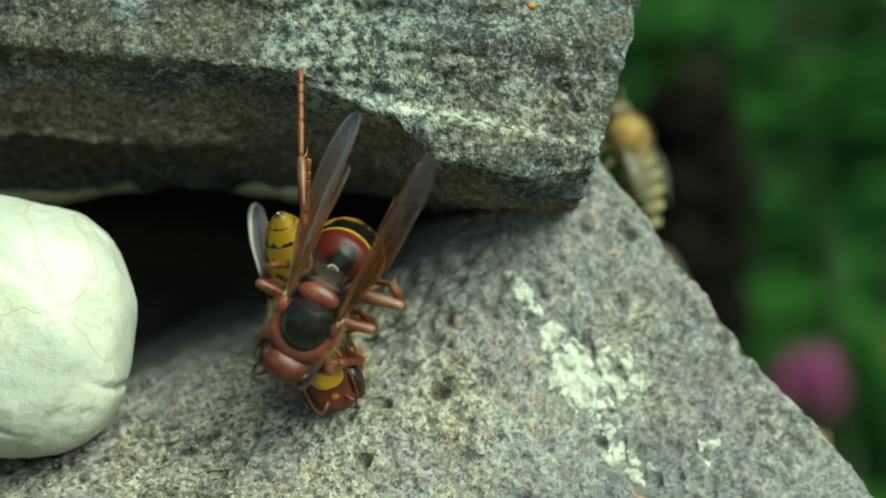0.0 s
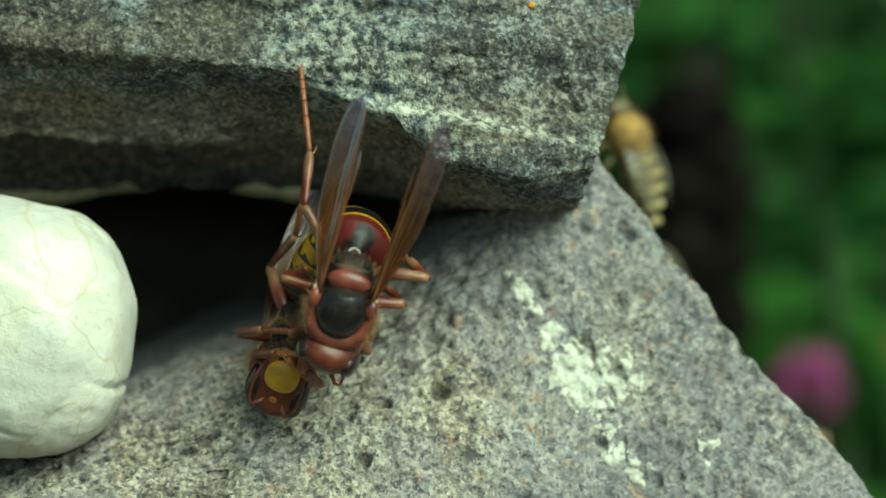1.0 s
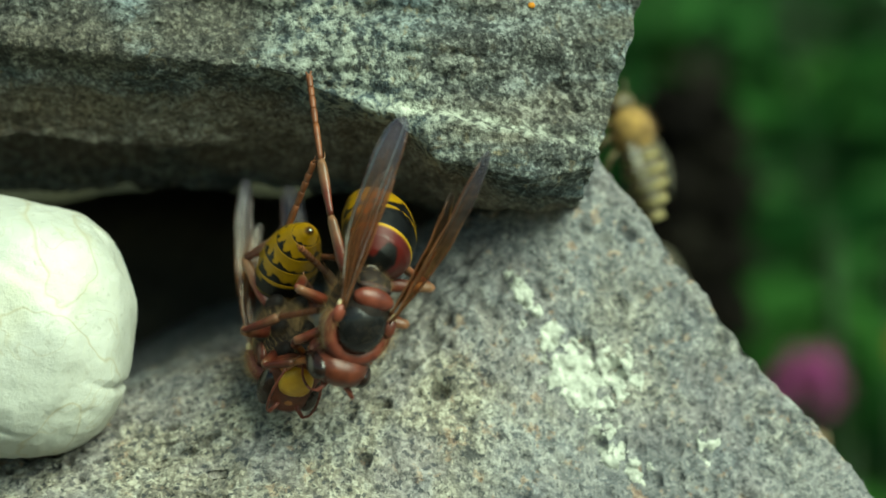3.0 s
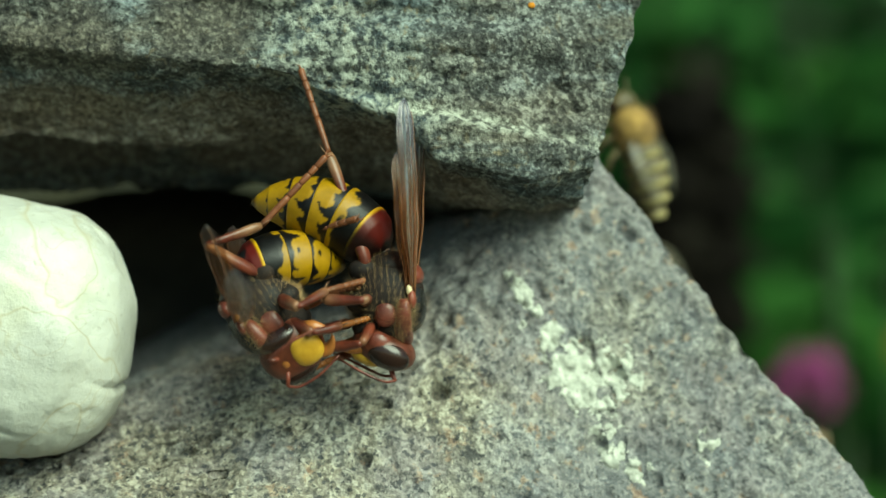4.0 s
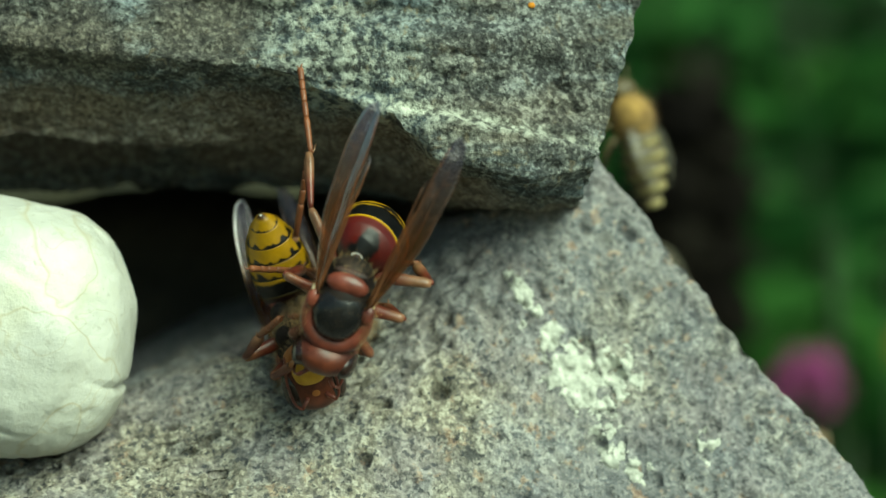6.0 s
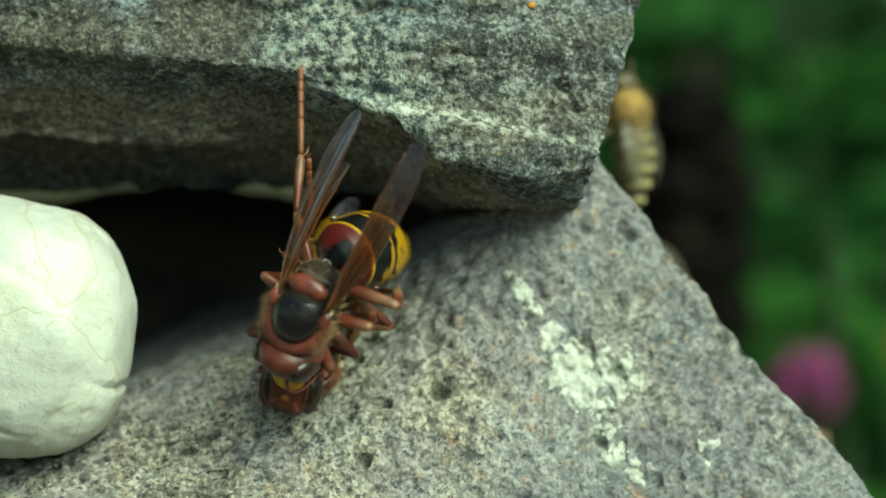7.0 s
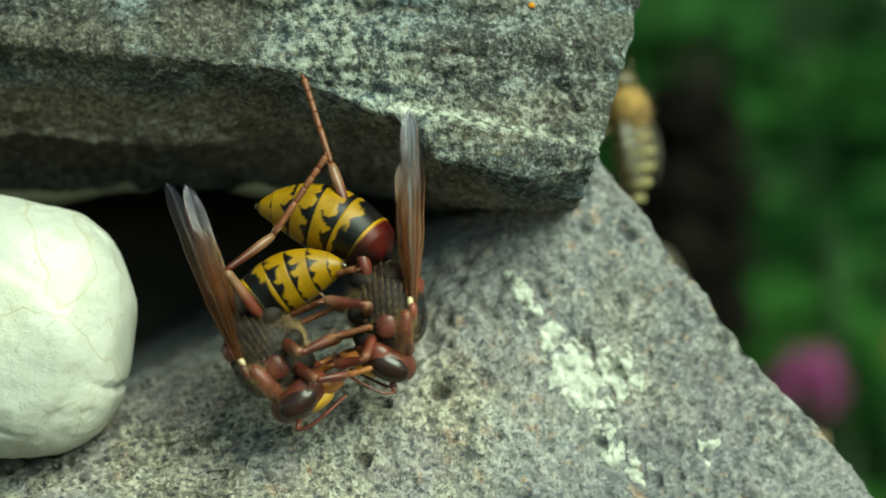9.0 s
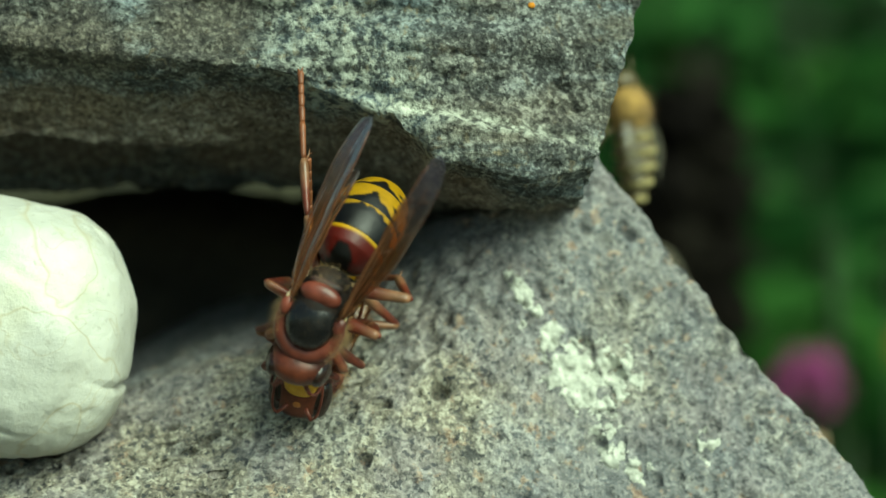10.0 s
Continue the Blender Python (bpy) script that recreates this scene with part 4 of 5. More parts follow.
def hornet(label, seed, girth=1.0):
    """A hornet whose own y points to its head and z to its back; its origin lies in the thorax."""
    rng = random.Random(seed)
    root = tagged(new("hornet"), label, "hornet", "fighting hornets")
    bits = {"root": root, "seed": seed}
    chest = part("thorax", blob(bmesh.new(), (0, -0.9, -2.15), (2.95, 4.4, 3.75), 32, 20), FLANK, root, "black hairy thorax side")
    shield = part("mesoscutum", blob(bmesh.new(), (0, -0.1, -0.05), (2.5, 2.9, 1.8), 32, 20), BLACK, root, "glossy black back shield")
    part("neck", blob(bmesh.new(), (0, 1.7, -1.9), (2.5, 2.2, 2.2), 28, 16), FLANK, root, "dark neck of the thorax")
    spine = curve_points([(-2.75, -0.7, -0.35), (-2.72, 0.6, -0.55), (-2.2, 2.0, -0.75), (-1.1, 2.85, -0.8), (0, 3.05, -0.8), (1.1, 2.85, -0.8), (2.2, 2.0, -0.75), (2.72, 0.6, -0.55), (2.75, -0.7, -0.35)], 5)
    swell = [0.35 + 0.60 * math.sin(math.pi * k / (len(spine) - 1)) ** 0.45 for k in range(len(spine))]
    collar = part("pronotum", tube(bmesh.new(), spine, swell, 18, 1.15), RED, root, "red-brown collar")
    hair_coat("collar_hair", collar, 2200, 1.3, rng, root, (0, 0.2, 0.1), lambda p: (p.y > 1.6 and p.z < -0.6) or abs(p.x) > 2.6)
    part("scutellum", blob(bmesh.new(), (0, -2.85, 0.75), (2.1, 1.12, 0.9), 24, 14), RED, root, "shiny red-brown scutellum")
    part("metanotum", blob(bmesh.new(), (0, -3.9, 0.15), (1.75, 0.55, 0.75), 24, 12), RED_DARK, root)
    part("propodeum", blob(bmesh.new(), (0, -4.0, -1.7), (2.2, 1.5, 2.3), 24, 14), FLANK, root, "dark hairy rear of the thorax")
    for s in (-1, 1):
        part("side_plate", blob(bmesh.new(), (2.62 * s, 0.7, -2.3), (0.55, 1.25, 1.05), 18, 12, power=0.85), RED, root, "red-brown plate on the thorax side")
        part("wing_hinge", blob(bmesh.new(), (2.85 * s, -1.5, 0.15), (0.3, 0.55, 0.3), 12, 8), PALE, root, "pale cream wing hinge")
        part("tegula", blob(bmesh.new(), (2.75 * s, -0.6, 0.35), (0.62, 0.95, 0.45), 14, 8), RED, root, "red-brown wing cap")
    hair_coat("thorax_hair", chest, 4200, 1.15, rng, root, (0, -0.9, 0), lambda p: abs(p.x) > 2.2 or p.z < -3 or p.y < -3.6)
    hair_coat("back_hair", shield, 350, 0.9, rng, root, (0, -0.2, 0.1), None, HAIR_DARK)

    # head: y out of the face, z to the crown
    head = part("head", blob(bmesh.new(), (0, 1.1, -0.7), (3.05, 1.95, 3.3), 36, 22, power=0.92), HEAD_SHELL, root, "red-brown head")
    head.location = NECK * MM
    for s in (-1, 1):
        part("eye", blob(bmesh.new(), (2.15 * s, 1.4, -0.2), (1.08, 1.42, 2.25), 20, 14), EYE_SHELL, head, "dark brown kidney-shaped eye")
        jaw = tube(bmesh.new(), curve_points([(1.5 * s, 1.8, -2.9), (1.5 * s, 2.4, -3.7), (0.8 * s, 2.7, -4.5), (0.15 * s, 2.7, -4.8)], 4), [0.75] * 3 + [0.72, 0.68, 0.6, 0.52, 0.44, 0.36, 0.3, 0.24, 0.16, 0.08], 10, 0.7)
        part("mandible", jaw, ORANGE, head, "orange-brown jaw with a dark tip")
        feeler = bmesh.new()
        tube(feeler, [(0.75 * s, 2.3, 0.5), (1.1 * s, 2.9, 1.0), (1.8 * s, 3.4, 1.6)], [0.2, 0.24, 0.2], 8)
        tube(feeler, curve_points([(1.8 * s, 3.4, 1.6), (2.3 * s, 3.9, 0.6), (2.4 * s, 4.0, -1.6), (1.9 * s, 3.9, -4.2)], 5), [0.14] * 12 + [0.13, 0.12, 0.11, 0.09], 8)
        part("antenna", feeler, RED, head, "bent rust-coloured antenna")
    part("face", blob(bmesh.new(), (0, 1.95, -0.75), (1.75, 1.05, 2.6), 22, 14, power=0.9), FACE, head, "orange-yellow front of the head")
    part("clypeus", blob(bmesh.new(), (0, 2.6, -1.95), (1.75, 0.85, 1.65), 24, 14, power=0.85), YELLOW, head, "yellow face plate")
    part("frons", blob(bmesh.new(), (0, 2.6, 0.3), (0.65, 0.4, 0.65), 18, 10, power=0.8), ORANGE, head, "orange brow patch")
    for s in (-1, 1):
        part("cheek", blob(bmesh.new(), (2.3 * s, 0.7, -1.5), (0.7, 1.1, 1.3), 16, 10), RED, head)
    for x, z in ((0, 1.55), (-0.42, 1.95), (0.42, 1.95)):
        part("ocellus", blob(bmesh.new(), (x, 1.55 - 0.3 * (z - 1.5), z), (0.2, 0.2, 0.2), 10, 6), EYE_SHELL, head)
    bits["head"] = head

    # abdomen
    waist = part("abdomen", tube(bmesh.new(), [(0, 1.0, 0.2), (0, 0, 0), (0, -0.8, -0.1)], [0.35, 0.5, 0.8], 12), RED_DARK, root, "narrow dark waist of the abdomen")
    waist.location = PETIOLE * MM
    for i in range(6):
        ring = abdomen_ring(i, waist, girth)
        if i:
            hair_coat("abdomen_hair", ring, 800, 1.0, rng, waist, (0, -0.5, -0.3))
    bits["abdomen"] = waist

    # wings and legs; s = 1 is the hornet's own right
    for s in (1, -1):
        side = "right" if s > 0 else "left"
        bits["wing", side] = wing_mesh("forewing", root, s, 19.2, 2.75)
        bits["hindwing", side] = wing_mesh("hindwing", root, s, 13.5, 2.2)
        for kind, (hip, fl, tl, al, th) in LEGS.items():
            part("coxa", blob(bmesh.new(), (hip[0] * 0.72 * s, hip[1] + 0.2, hip[2] - 0.45), (1.05, 1.15, 1.5), 16, 10), FLANK, root, "stout black hip")
            bits[kind, side] = (limb("femur", root, fl, th, LEG), limb("tibia", root, tl, th * 0.82, LEG, True), limb("tarsus", root, al, th * 0.55, ORANGE if kind == "fore" else TARSUS))
    return bits


def bone(a, b, pole):
    """The pose of a leg piece from a to b (mm)."""
    y = (b - a).normalized()
    x = y.cross(pole).normalized()
    m = Matrix((x, y, x.cross(y))).transposed().to_4x4()
    m.translation = a * MM
    return m


def bend_leg(hip, ankle, fl, tl, pole):
    """Knee and ankle of a two-piece leg that reaches for the ankle."""
    d = ankle - hip
    r = min(max(d.length, abs(fl - tl) + 0.05), fl + tl - 0.02)
    d.normalize()
    a = (fl * fl - tl * tl + r * r) / (2 * r)
    h = math.sqrt(max(0, fl * fl - a * a))
    side = (pole - d * pole.dot(d)).normalized()
    return hip + d * a + side * h, hip + d * r


HEAD_DOWN = Matrix(((-1, 0, 0), (0, 0, -1), (0, -1, 0)))   # head to the ground, back to the viewer


def body_pose(x, y, z, yaw, roll, pitch):
    turn = Matrix.Rotation(radians(roll), 3, "Y") @ Matrix.Rotation(radians(yaw), 3, "Z") @ Matrix.Rotation(radians(pitch), 3, "X") @ HEAD_DOWN
    m = turn.to_4x4()
    m.translation = mm(x, y, z)
    return m


# ---- how the hornets wrestle ----
# seconds, x, depth, height (mm), yaw, roll
A_ROWS = [
    (0, -12.94, -9.50, -6.92, 0, 26.0, 63, -33, 0),
    (0.3, -10.69, -9.50, -6.23, 2, 19.0, 65, -32, 0),
    (0.6, -10.42, -9.50, -5.96, 2, 16.0, 68, -32, 0),
    (0.9, -9.69, -9.46, -5.32, 6, 18.0, 69, -30, 0),
    (1, -9.64, -9.46, -5.74, 6, 14.0, 71, -30, 0),
    (1.2, -9.85, -9.46, -6.23, 6, 16.0, 66, -30, 0),
    (1.4, -8.01, -9.33, -6.45, 12, 13.0, 64, -27, 0),
    (1.6, -8.54, -9.33, -6.23, 12, 16.0, 63, -27, 0),
    (1.8, -10.00, -9.48, -6.71, 4, 23.0, 61, -31, 0),
    (2, -10.00, -9.48, -6.23, 4, 21.0, 58, -31, 0),
    (2.2, -11.11, -9.50, -6.23, 0, 23.0, 45, -33, 0),
    (2.4, -12.67, -9.48, -6.44, -4, 27.0, 42, -33, 0),
    (2.5, -10.68, -9.50, -7.19, 0, 22.0, 41, -33, 0),
    (2.6, -11.38, -9.50, -7.25, 0, 21.0, 40, -33, 0),
    (2.7, -10.38, -9.48, -7.52, 4, 21.0, 40, -31, 0),
    (3.2, -6.96, -7.63, -6.99, 40, 12.3, 44, -16, 0),
    (3.8, -3.90, -1.78, -5.79, 88, -8.0, 34, -26, 0),
    (3.9, -3.51, -1.50, -6.18, 90, -8.0, 35, -26, 0),
    (4, -3.34, -1.50, -5.52, 90, -8.0, 35, -26, 0),
    (4.2, -2.84, -2.34, -5.77, 84, -6.9, 37, -26, 0),
    (4.4, -2.86, -3.71, -6.40, 74, -5.7, 40, -27, 0),
    (4.5, -2.73, -4.50, -6.43, 68, -3.7, 43, -28, 0),
    (4.6, -4.52, -6.85, -6.96, 48, 5.7, 54, -13, 0),
    (4.7, -7.96, -9.26, -6.23, 14, 17.0, 70, -26, 0),
    (4.8, -8.20, -9.42, -5.96, 8, 17.0, 68, -29, 0),
    (5, -13.59, -9.38, -6.50, -10, 23.0, 51, -33, 0),
    (5.2, -16.34, -8.56, -6.25, -28, 31.9, 48, -33, 0),
    (5.3, -15.97, -8.43, -6.80, -30, 31.9, 49, -33, 0),
    (5.5, -15.45, -8.92, -6.67, -22, 30.9, 53, -33, 0),
    (5.7, -11.11, -9.48, -5.96, -4, 21.0, 61, -33, 0),
    (6.2, -9.83, -9.50, -6.12, 2, 18.0, 63, -32, 0),
    (6.8, -9.57, -9.48, -6.23, 4, 16.0, 66, -31, 0),
    (7, -13.81, -9.26, -6.23, -14, 26.0, 52, -33, 0),
    (7.2, -14.37, -8.92, -6.24, -22, 28.9, 41, -33, 0),
    (7.4, -13.60, -9.23, -6.40, -15, 32.0, 41, -33, 0),
    (7.5, -12.83, -9.42, -6.93, -8, 29.0, 42, -33, 0),
    (7.6, -12.67, -9.42, -6.66, -8, 31.0, 43, -33, 0),
    (7.8, -10.40, -9.49, -6.39, 3, 28.0, 51, -32, 0),
    (7.9, -8.58, -9.38, -6.23, 10, 22.0, 53, -28, 0),
    (8, -6.62, -8.92, -6.24, 22, 13.9, 51, -23, 0),
    (8.1, -6.30, -8.13, -6.27, 34, 12.8, 49, -18, 0),
    (8.2, -5.31, -6.64, -6.31, 50, 8.8, 42, -12, 0),
    (8.3, -3.86, -5.01, -6.36, 64, -1.3, 36, -29, 0),
    (8.5, -3.51, -2.61, -6.43, 82, -6.9, 32, -26, 0),
    (8.7, -3.80, -0.94, -6.48, 94, -8.0, 33, -26, 0),
    (8.9, -3.03, -0.66, -6.49, 96, -8.0, 35, -26, 0),
    (9, -3.23, -1.50, -6.63, 90, -8.0, 35, -26, 0),
    (9.2, -4.55, -5.50, -7.00, 60, -0.7, 36, -30, 0),
    (9.4, -7.09, -8.28, -6.91, 32, 11.8, 40, -19, 0),
    (9.5, -8.21, -9.23, -6.61, 15, 12.0, 42, -26, 0),
    (9.7, -10.24, -9.49, -6.60, 3, 17.0, 34, -32, 0),
    (9.9, -12.67, -9.47, -6.60, -5, 25.0, 30, -33, 0),
    (10, -12.56, -9.46, -6.93, -6, 23.0, 28, -33, 0),
]
B_ROWS = [
    (0, -11.53, 6.50, -11.82, 180, -18.5, 30, -38, 0),
    (0.3, -11.91, 6.43, -12.57, 182, -23.9, 31, -38, 0),
    (0.6, -11.93, 6.43, -13.04, 182, -23.9, 32, -38, 0),
    (0.9, -15.19, 6.25, -11.86, 186, 5.4, 34, -38, 0),
    (1, -16.34, 6.25, -12.14, 186, 19.4, 34, -38, 0),
    (1.2, -16.20, 6.25, -11.73, 186, 17.5, 34, -38, 0),
    (1.4, -15.59, 5.91, -11.95, 192, 7.5, 34, -38, 0),
    (1.6, -14.73, 5.91, -11.83, 192, -4.2, 34, -38, 0),
    (1.8, -14.08, 6.34, -12.51, 184, 2.9, 34, -38, 0),
    (2, -12.48, 6.34, -12.53, 184, -10.8, 34, -38, 0),
    (2.2, -13.40, 6.50, -11.93, 180, 11.2, 34, -38, 0),
    (2.4, -14.67, 6.62, -12.01, 176, 19.2, 34, -38, 0),
    (2.5, -15.45, 6.50, -12.69, 180, 20.5, 34, -38, 0),
    (2.6, -14.95, 6.50, -12.75, 180, 17.5, 38, -38, 0),
    (2.7, -15.23, 6.34, -13.02, 184, 14.5, 43, -38, 0),
    (3.2, -17.88, 3.34, -9.67, 220, 0.7, 67, -12, 27),
    (3.8, -19.46, -3.22, -8.09, 268, 2.0, 107, -8, 60),
    (3.9, -19.01, -3.50, -8.48, 270, 2.0, 105, -8, 60),
    (4, -18.84, -3.50, -7.82, 270, 2.0, 103, -8, 60),
    (4.2, -18.46, -2.65, -8.67, 264, 2.0, 93, -8, 45),
    (4.4, -18.33, -1.22, -9.83, 254, 2.0, 77, -8, 20),
    (4.5, -17.88, -0.36, -10.13, 248, 2.0, 71, -8, 10),
    (4.6, -17.45, 2.37, -10.65, 228, 2.0, 61, -8, 5),
    (4.7, -14.78, 5.78, -11.98, 194, -15.5, 40, -38, 0),
    (4.8, -13.76, 6.14, -11.46, 188, -10.0, 39, -38, 0),
    (5, -11.21, 6.73, -12.00, 170, -7.4, 38, -38, 0),
    (5.2, -10.30, 6.50, -10.96, 152, 3.3, 36, -28, 0),
    (5.3, -9.50, 6.43, -11.29, 150, -0.2, 36, -25, 0),
    (5.5, -10.54, 6.67, -11.90, 158, -10.7, 34, -35, 0),
    (5.7, -13.15, 6.62, -11.46, 176, -18.5, 34, -38, 0),
    (6.2, -13.69, 6.43, -11.76, 182, -16.7, 35, -38, 0),
    (6.8, -14.35, 6.34, -12.03, 184, -4.2, 35, -38, 0),
    (7, -13.71, 6.75, -12.23, 166, 14.3, 36, -38, 0),
    (7.2, -13.51, 6.67, -11.12, 158, 17.0, 36, -35, 0),
    (7.4, -15.54, 6.75, -10.70, 165, 22.5, 36, -38, 0),
    (7.5, -16.01, 6.70, -11.23, 172, 22.5, 36, -38, 0),
    (7.6, -16.35, 6.70, -10.96, 172, 22.5, 40, -38, 0),
    (7.8, -17.00, 6.38, -11.09, 183, 18.5, 48, -38, 0),
    (7.9, -17.06, 6.03, -10.93, 190, 14.2, 52, -38, 0),
    (8, -17.03, 5.17, -10.67, 202, 7.5, 56, -35, 0),
    (8.1, -17.19, 4.01, -9.80, 214, -0.3, 67, -20, 0),
    (8.2, -18.84, 2.11, -9.21, 230, 2.0, 78, -8, 22),
    (8.3, -18.80, 0.21, -9.66, 244, 2.0, 83, -8, 45),
    (8.5, -18.84, -2.37, -10.53, 262, 2.0, 92, -8, 60),
    (8.7, -18.83, -4.05, -10.93, 274, 2.0, 87, -8, 50),
    (8.9, -17.94, -4.33, -11.61, 276, 2.0, 79, -8, 20),
    (9, -18.43, -3.50, -12.10, 270, 2.0, 74, -8, 0),
    (9.2, -18.72, 0.77, -12.41, 240, 2.0, 64, -8, 0),
    (9.4, -15.17, 4.22, -12.97, 212, -5.9, 56, -22, 0),
    (9.5, -13.65, 5.71, -13.94, 195, -9.3, 48, -38, 0),
    (9.7, -13.47, 6.38, -13.28, 183, 7.3, 43, -38, 0),
    (9.9, -13.31, 6.64, -12.63, 175, 12.9, 38, -38, 0),
    (10, -13.40, 6.67, -12.43, 174, 14.5, 36, -38, 0),
]

BEE_ROWS = [(0, 23.45, 10.76, 20), (1.2, 23.52, 11.02, 20), (2.5, 23.78, 11.56, 20), (4.5, 24.12, 11.96, 21), (5.5, 24.19, 12.76, 23), (6.2, 23.65, 13.36, 16), (7.0, 23.12, 13.76, 9), (7.5, 22.98, 13.90, 9), (10, 23.18, 13.96, 10)]

GRIP = mm(-14.2, 0.6, 18.0)      # where the claws hold on to the slab's edge
# knee and claw places of the free legs in body space (own right side), mm
REACH_A = {"fore": ((3.6, 3.4, -4.6), (2.0, 4.2, -8.0)), "middle": ((5.9, -1.2, -3.8), (4.2, -1.8, -8.4)), "hind": ((6.9, -4.9, -3.6), (5.2, -6.0, -9.5))}
REACH_B = {"fore": ((3.4, 3.4, -5.2), (1.6, 4.6, -8.0)), "middle": ((5.4, 0.6, -5.2), (3.0, 1.2, -8.8)), "hind": ((4.4, -4.6, -3.6), (2.6, -5.5, -8.5))}


def swing(t, k):
    """A small restless stir, different for each k."""
    return 0.6 * math.sin(t * 7.3 + k * 1.7) + 0.4 * math.sin(t * 12.9 + k * 2.9)


def aside(yaw):
    return max(0.0, math.sin(radians(yaw)))


def animate(bits, rows, pitch, reach, hold, wing_drop=-3, wing_out=-2, left_lift=0, turned=0, lean=21, spread=((0, 0), (10, 0)), sway=((0, 0), (10, 0)), tilts=((0, 0, 0), (10, 0, 0))):
    """Key a hornet's body and all its moving pieces; hold: (kind, side, anchor by row, pole, where the foot leans)."""
    root = bits["root"]
    poses = [(t, body_pose(x, y, z, yaw, roll, pitch)) for t, x, y, z, yaw, roll, *_ in rows]
    walk(root, poses)
    times = [p[0] for p in poses]
    seed = bits["seed"]

    def turn_of(t):
        return float(np.interp(t, [k[0] for k in sway], [k[1] for k in sway]))

    def tilt_of(t, s):
        return float(np.interp(t, [k[0] for k in tilts], [k[1 if s > 0 else 2] for k in tilts]))

    def wide(t):
        return float(np.interp(t, [k[0] for k in spread], [k[1] for k in spread]))

    walk(bits["head"], [(r[0], Matrix.Translation(NECK * MM) @ pose(0, 0, 0, r[7] + 7 * swing(r[0], seed), 6 * swing(r[0], seed + 3), r[8] + 8 * swing(r[0], seed + 5))) for r in rows])
    walk(bits["abdomen"], [(r[0], Matrix.Translation(PETIOLE * MM) @ pose(0, 0, 0, r[6] + 3 * swing(r[0] * 0.6, seed + 8), 0, lean * aside(r[4] + turned) + turn_of(r[0]) + 4 * swing(r[0] * 0.7, seed + 2))) for r in rows])
    for s, side in ((1, "right"), (-1, "left")):
        root_at = Vector((2.6 * s, -1.1, 0.5)) * MM
        drop, out = (wing_drop, wing_out) if s > 0 else (wing_drop, wing_out + left_lift * 0.2)
        lift = [0 if s > 0 else -left_lift * (1 - 0.8 * aside(r[4] + turned) ** 4) for r in rows]
        walk(bits["wing", side], [(t, Matrix.Translation(root_at) @ pose(0, 0, 0, drop + up + 2 * swing(t, seed + s), 28 * s, s * (out + wide(t) + 2 * swing(t, seed + 4 + s)) - tilt_of(t, s))) for t, up in zip(times, lift)])
        walk(bits["hindwing", side], [(t, Matrix.Translation(root_at + Vector((-0.2 * s, -0.6, -0.45)) * MM) @ pose(0, 0, 0, drop + up + 2 + 2 * swing(t, seed + s), 34 * s, s * (out + 0.7 * wide(t) - 2 + 2 * swing(t, seed + 4 + s)) - tilt_of(t, s))) for t, up in zip(times, lift)])
        for k, (kind, (hip, fl, tl, al, th)) in enumerate(LEGS.items()):
            hip = Vector((hip[0] * s, hip[1], hip[2]))
            knee0, claw0 = (Vector((p[0] * s, p[1], p[2])) for p in reach[kind])
            keys = ([], [], [])
            for i, (t, m) in enumerate(poses):
                if hold and hold[:2] == (kind, side):
                    claw = (m.inverted() @ hold[2][i]) / MM
                    toward = (hip + Vector(hold[4]) - claw).normalized()
                    knee, ankle = bend_leg(hip, claw + toward * al, fl, tl, Vector(hold[3]))
                    claw = ankle + (claw - ankle).normalized() * al
                else:
                    wag = Vector((swing(t, seed + k + s), swing(t, seed + k + 5 * s + 2), swing(t, seed + k + 3 * s + 7)))
                    knee = hip + (knee0 + wag * 0.5 - hip).normalized() * fl
                    ankle = knee + (claw0 + wag * 0.9 - knee).normalized() * tl
                    claw = ankle + Vector((-0.55 * s, 0.25, -0.7)).normalized() * al
                for row, a, b in zip(keys, (hip, knee, ankle), (knee, ankle, claw)):
                    row.append((t, bone(a, b, Vector((0.3 * s, 0.2, 1.0)))))
            for ob, row in zip(bits[kind, side], keys):
                walk(ob, row)
    return poses


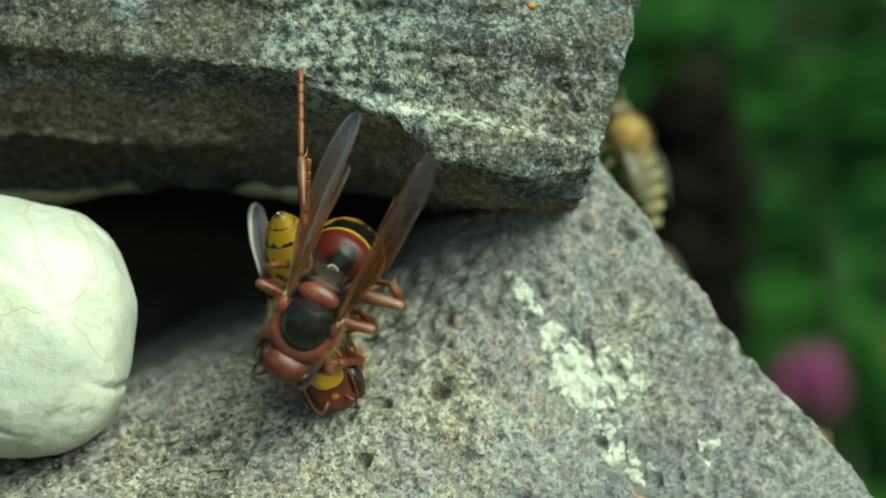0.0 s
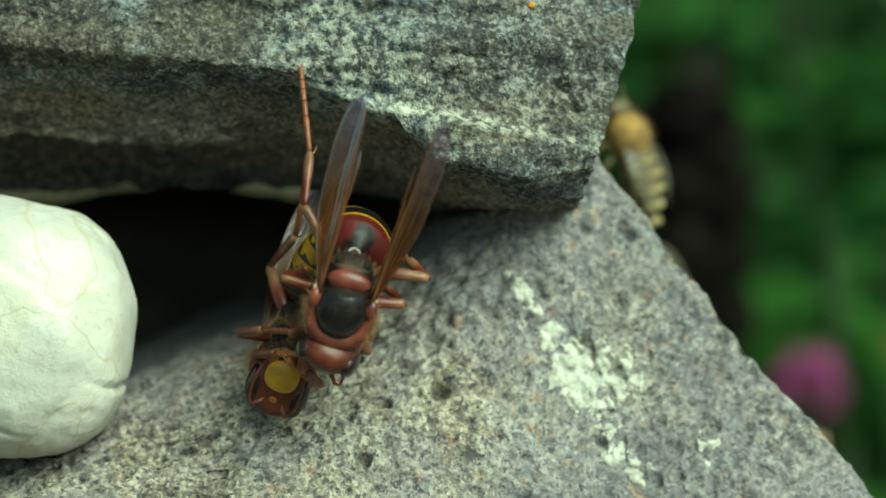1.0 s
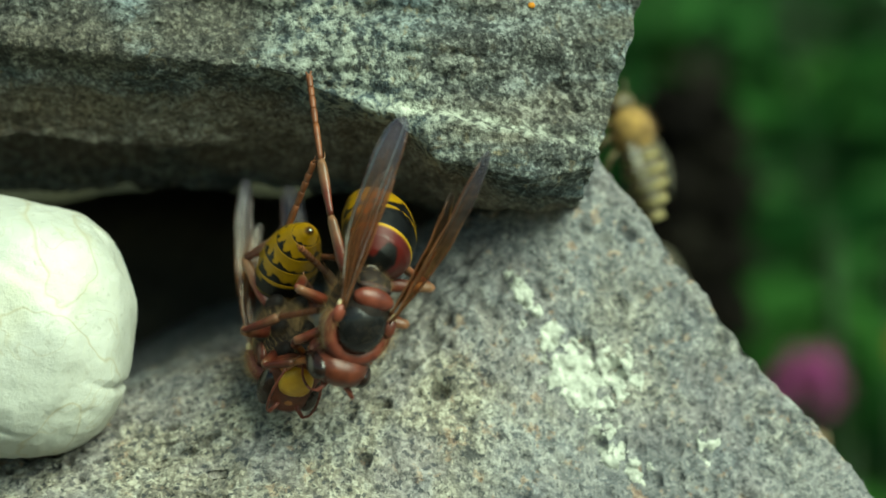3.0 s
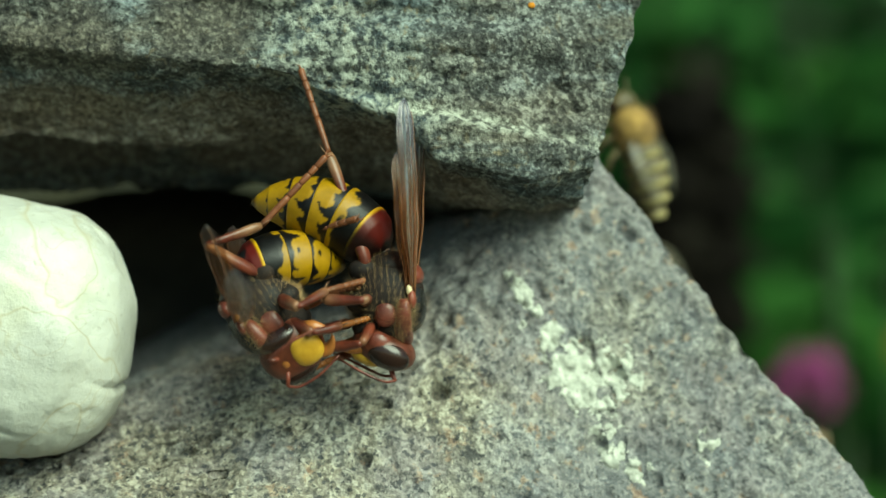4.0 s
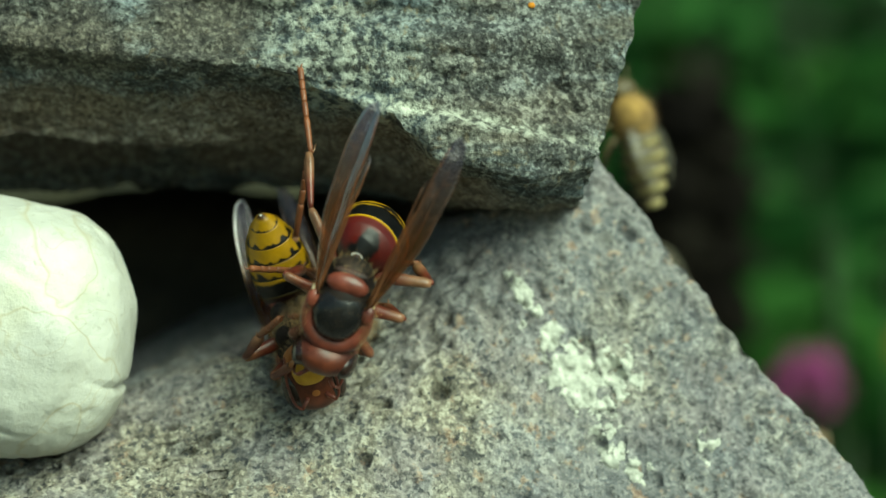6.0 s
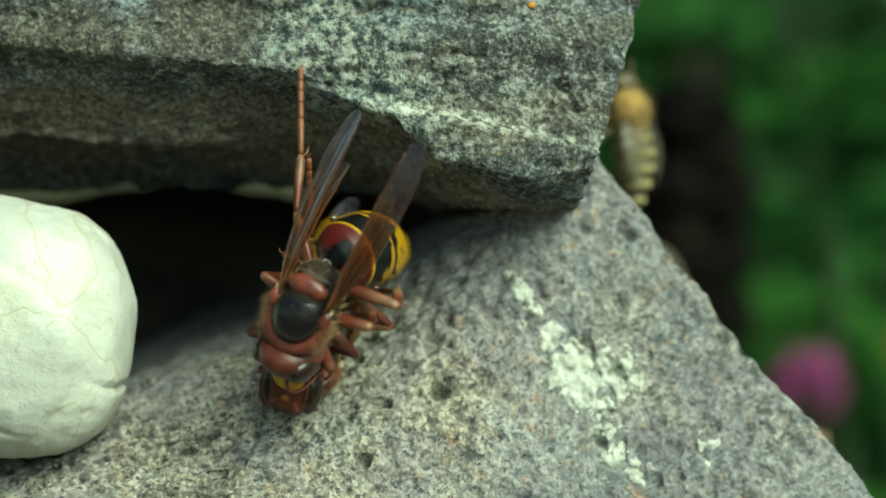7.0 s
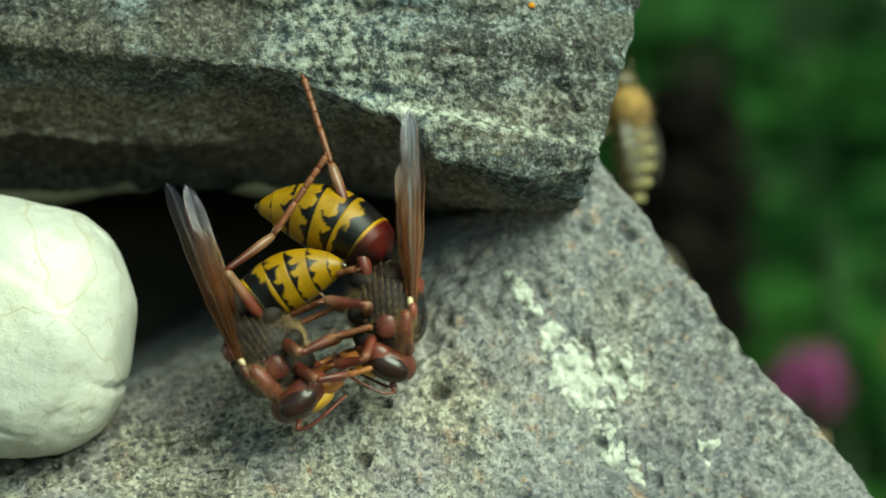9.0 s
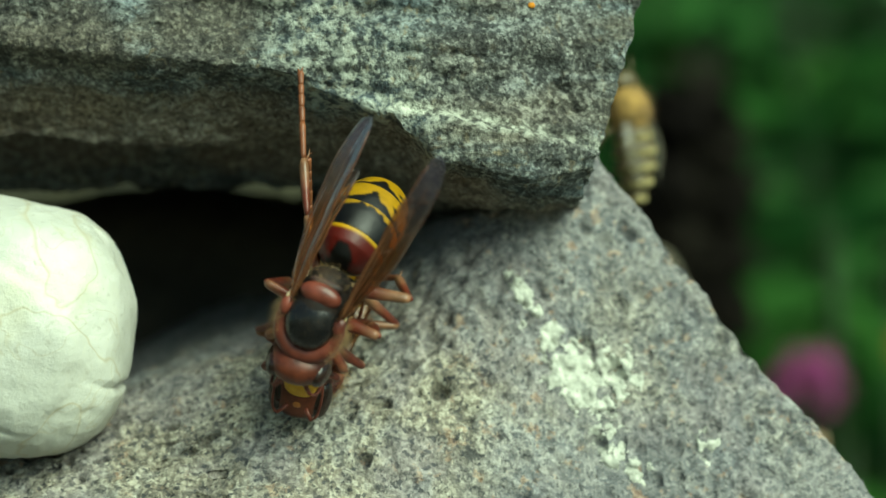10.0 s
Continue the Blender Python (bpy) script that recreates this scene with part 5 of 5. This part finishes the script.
# how far the second hornet's wings stand apart, degrees
B_SPREAD = ((0, 0), (2.7, 0), (3.2, 4), (3.8, 74), (4.0, 80), (4.2, 60), (4.4, 16), (4.5, 4), (4.7, 0), (7.8, 0), (8.0, -10), (8.2, -10), (8.3, 0), (8.4, 35), (8.5, 54), (8.7, 26), (9.0, 10), (9.2, -6), (9.4, -8), (9.5, -10), (10, 0))


# how far the first hornet's abdomen swings aside, degrees
A_SWAY = ((0, -14), (0.5, -10), (1.0, -10), (1.8, -12), (2.2, -22), (2.5, -32), (2.7, -28), (3.4, 0), (4.6, 0), (5.0, -14), (5.3, -22), (5.7, -18), (6.8, -18), (7.2, -33), (7.6, -34), (7.9, -8), (8.3, 0), (9.3, 0), (9.7, -2), (10, 0))
# how far its two wings lean over to one side in the plane of its back, degrees
A_WINGS = ((0, -6, -3), (0.5, 2, 1.5), (1.0, -3, 0), (1.5, -5, -5), (2.0, 1, 0), (2.5, -9.5, -4), (2.7, -6, -3), (3.2, 0, 0), (4.6, 0, 0), (5.0, 6, 6.5), (5.5, 0, 5), (7.0, 0, -1), (7.5, -2, -1), (8.0, -3, -7), (8.2, -10, -12), (8.3, -3, -3), (8.4, 0, 0), (9.1, 0, 0), (9.5, -6, -10), (10, 3, 4))


def motions():
    walk(BEE, [(t, bee_pose(x, z, lean)) for t, x, z, lean in BEE_ROWS])
    grips = [GRIP] * len(A_ROWS)
    animate(FIRST, A_ROWS, 4, REACH_A, ("hind", "right", grips, (1.6, -0.3, 0.4), (1.2, 0, 0)), left_lift=10, lean=-22, sway=A_SWAY, tilts=A_WINGS)
    knots = [GRIP + Vector((0.8 + 2.0 * math.sin(radians(max(0, r[4]))), -0.5 - 4.5 * aside(r[4]), -9.0)) * MM for r in A_ROWS]
    animate(SECOND, B_ROWS, 36, REACH_B, ("hind", "left", knots, (-0.5, -0.5, 0.8), (0, -2.0, 4.5)), 16, 6, turned=180, lean=38, spread=B_SPREAD, sway=((0, 0), (2.7, 0), (3.8, -85), (4.5, -75), (4.8, 0), (10, 0)))


garden()
BEE = bee()
FIRST = hornet("red-brown and black hornet with yellow-banded abdomen hanging by one hind leg", 1, 1.13)
SECOND = hornet("red-brown and yellow hornet clasped belly to belly with the other", 2, 0.90)
motions()
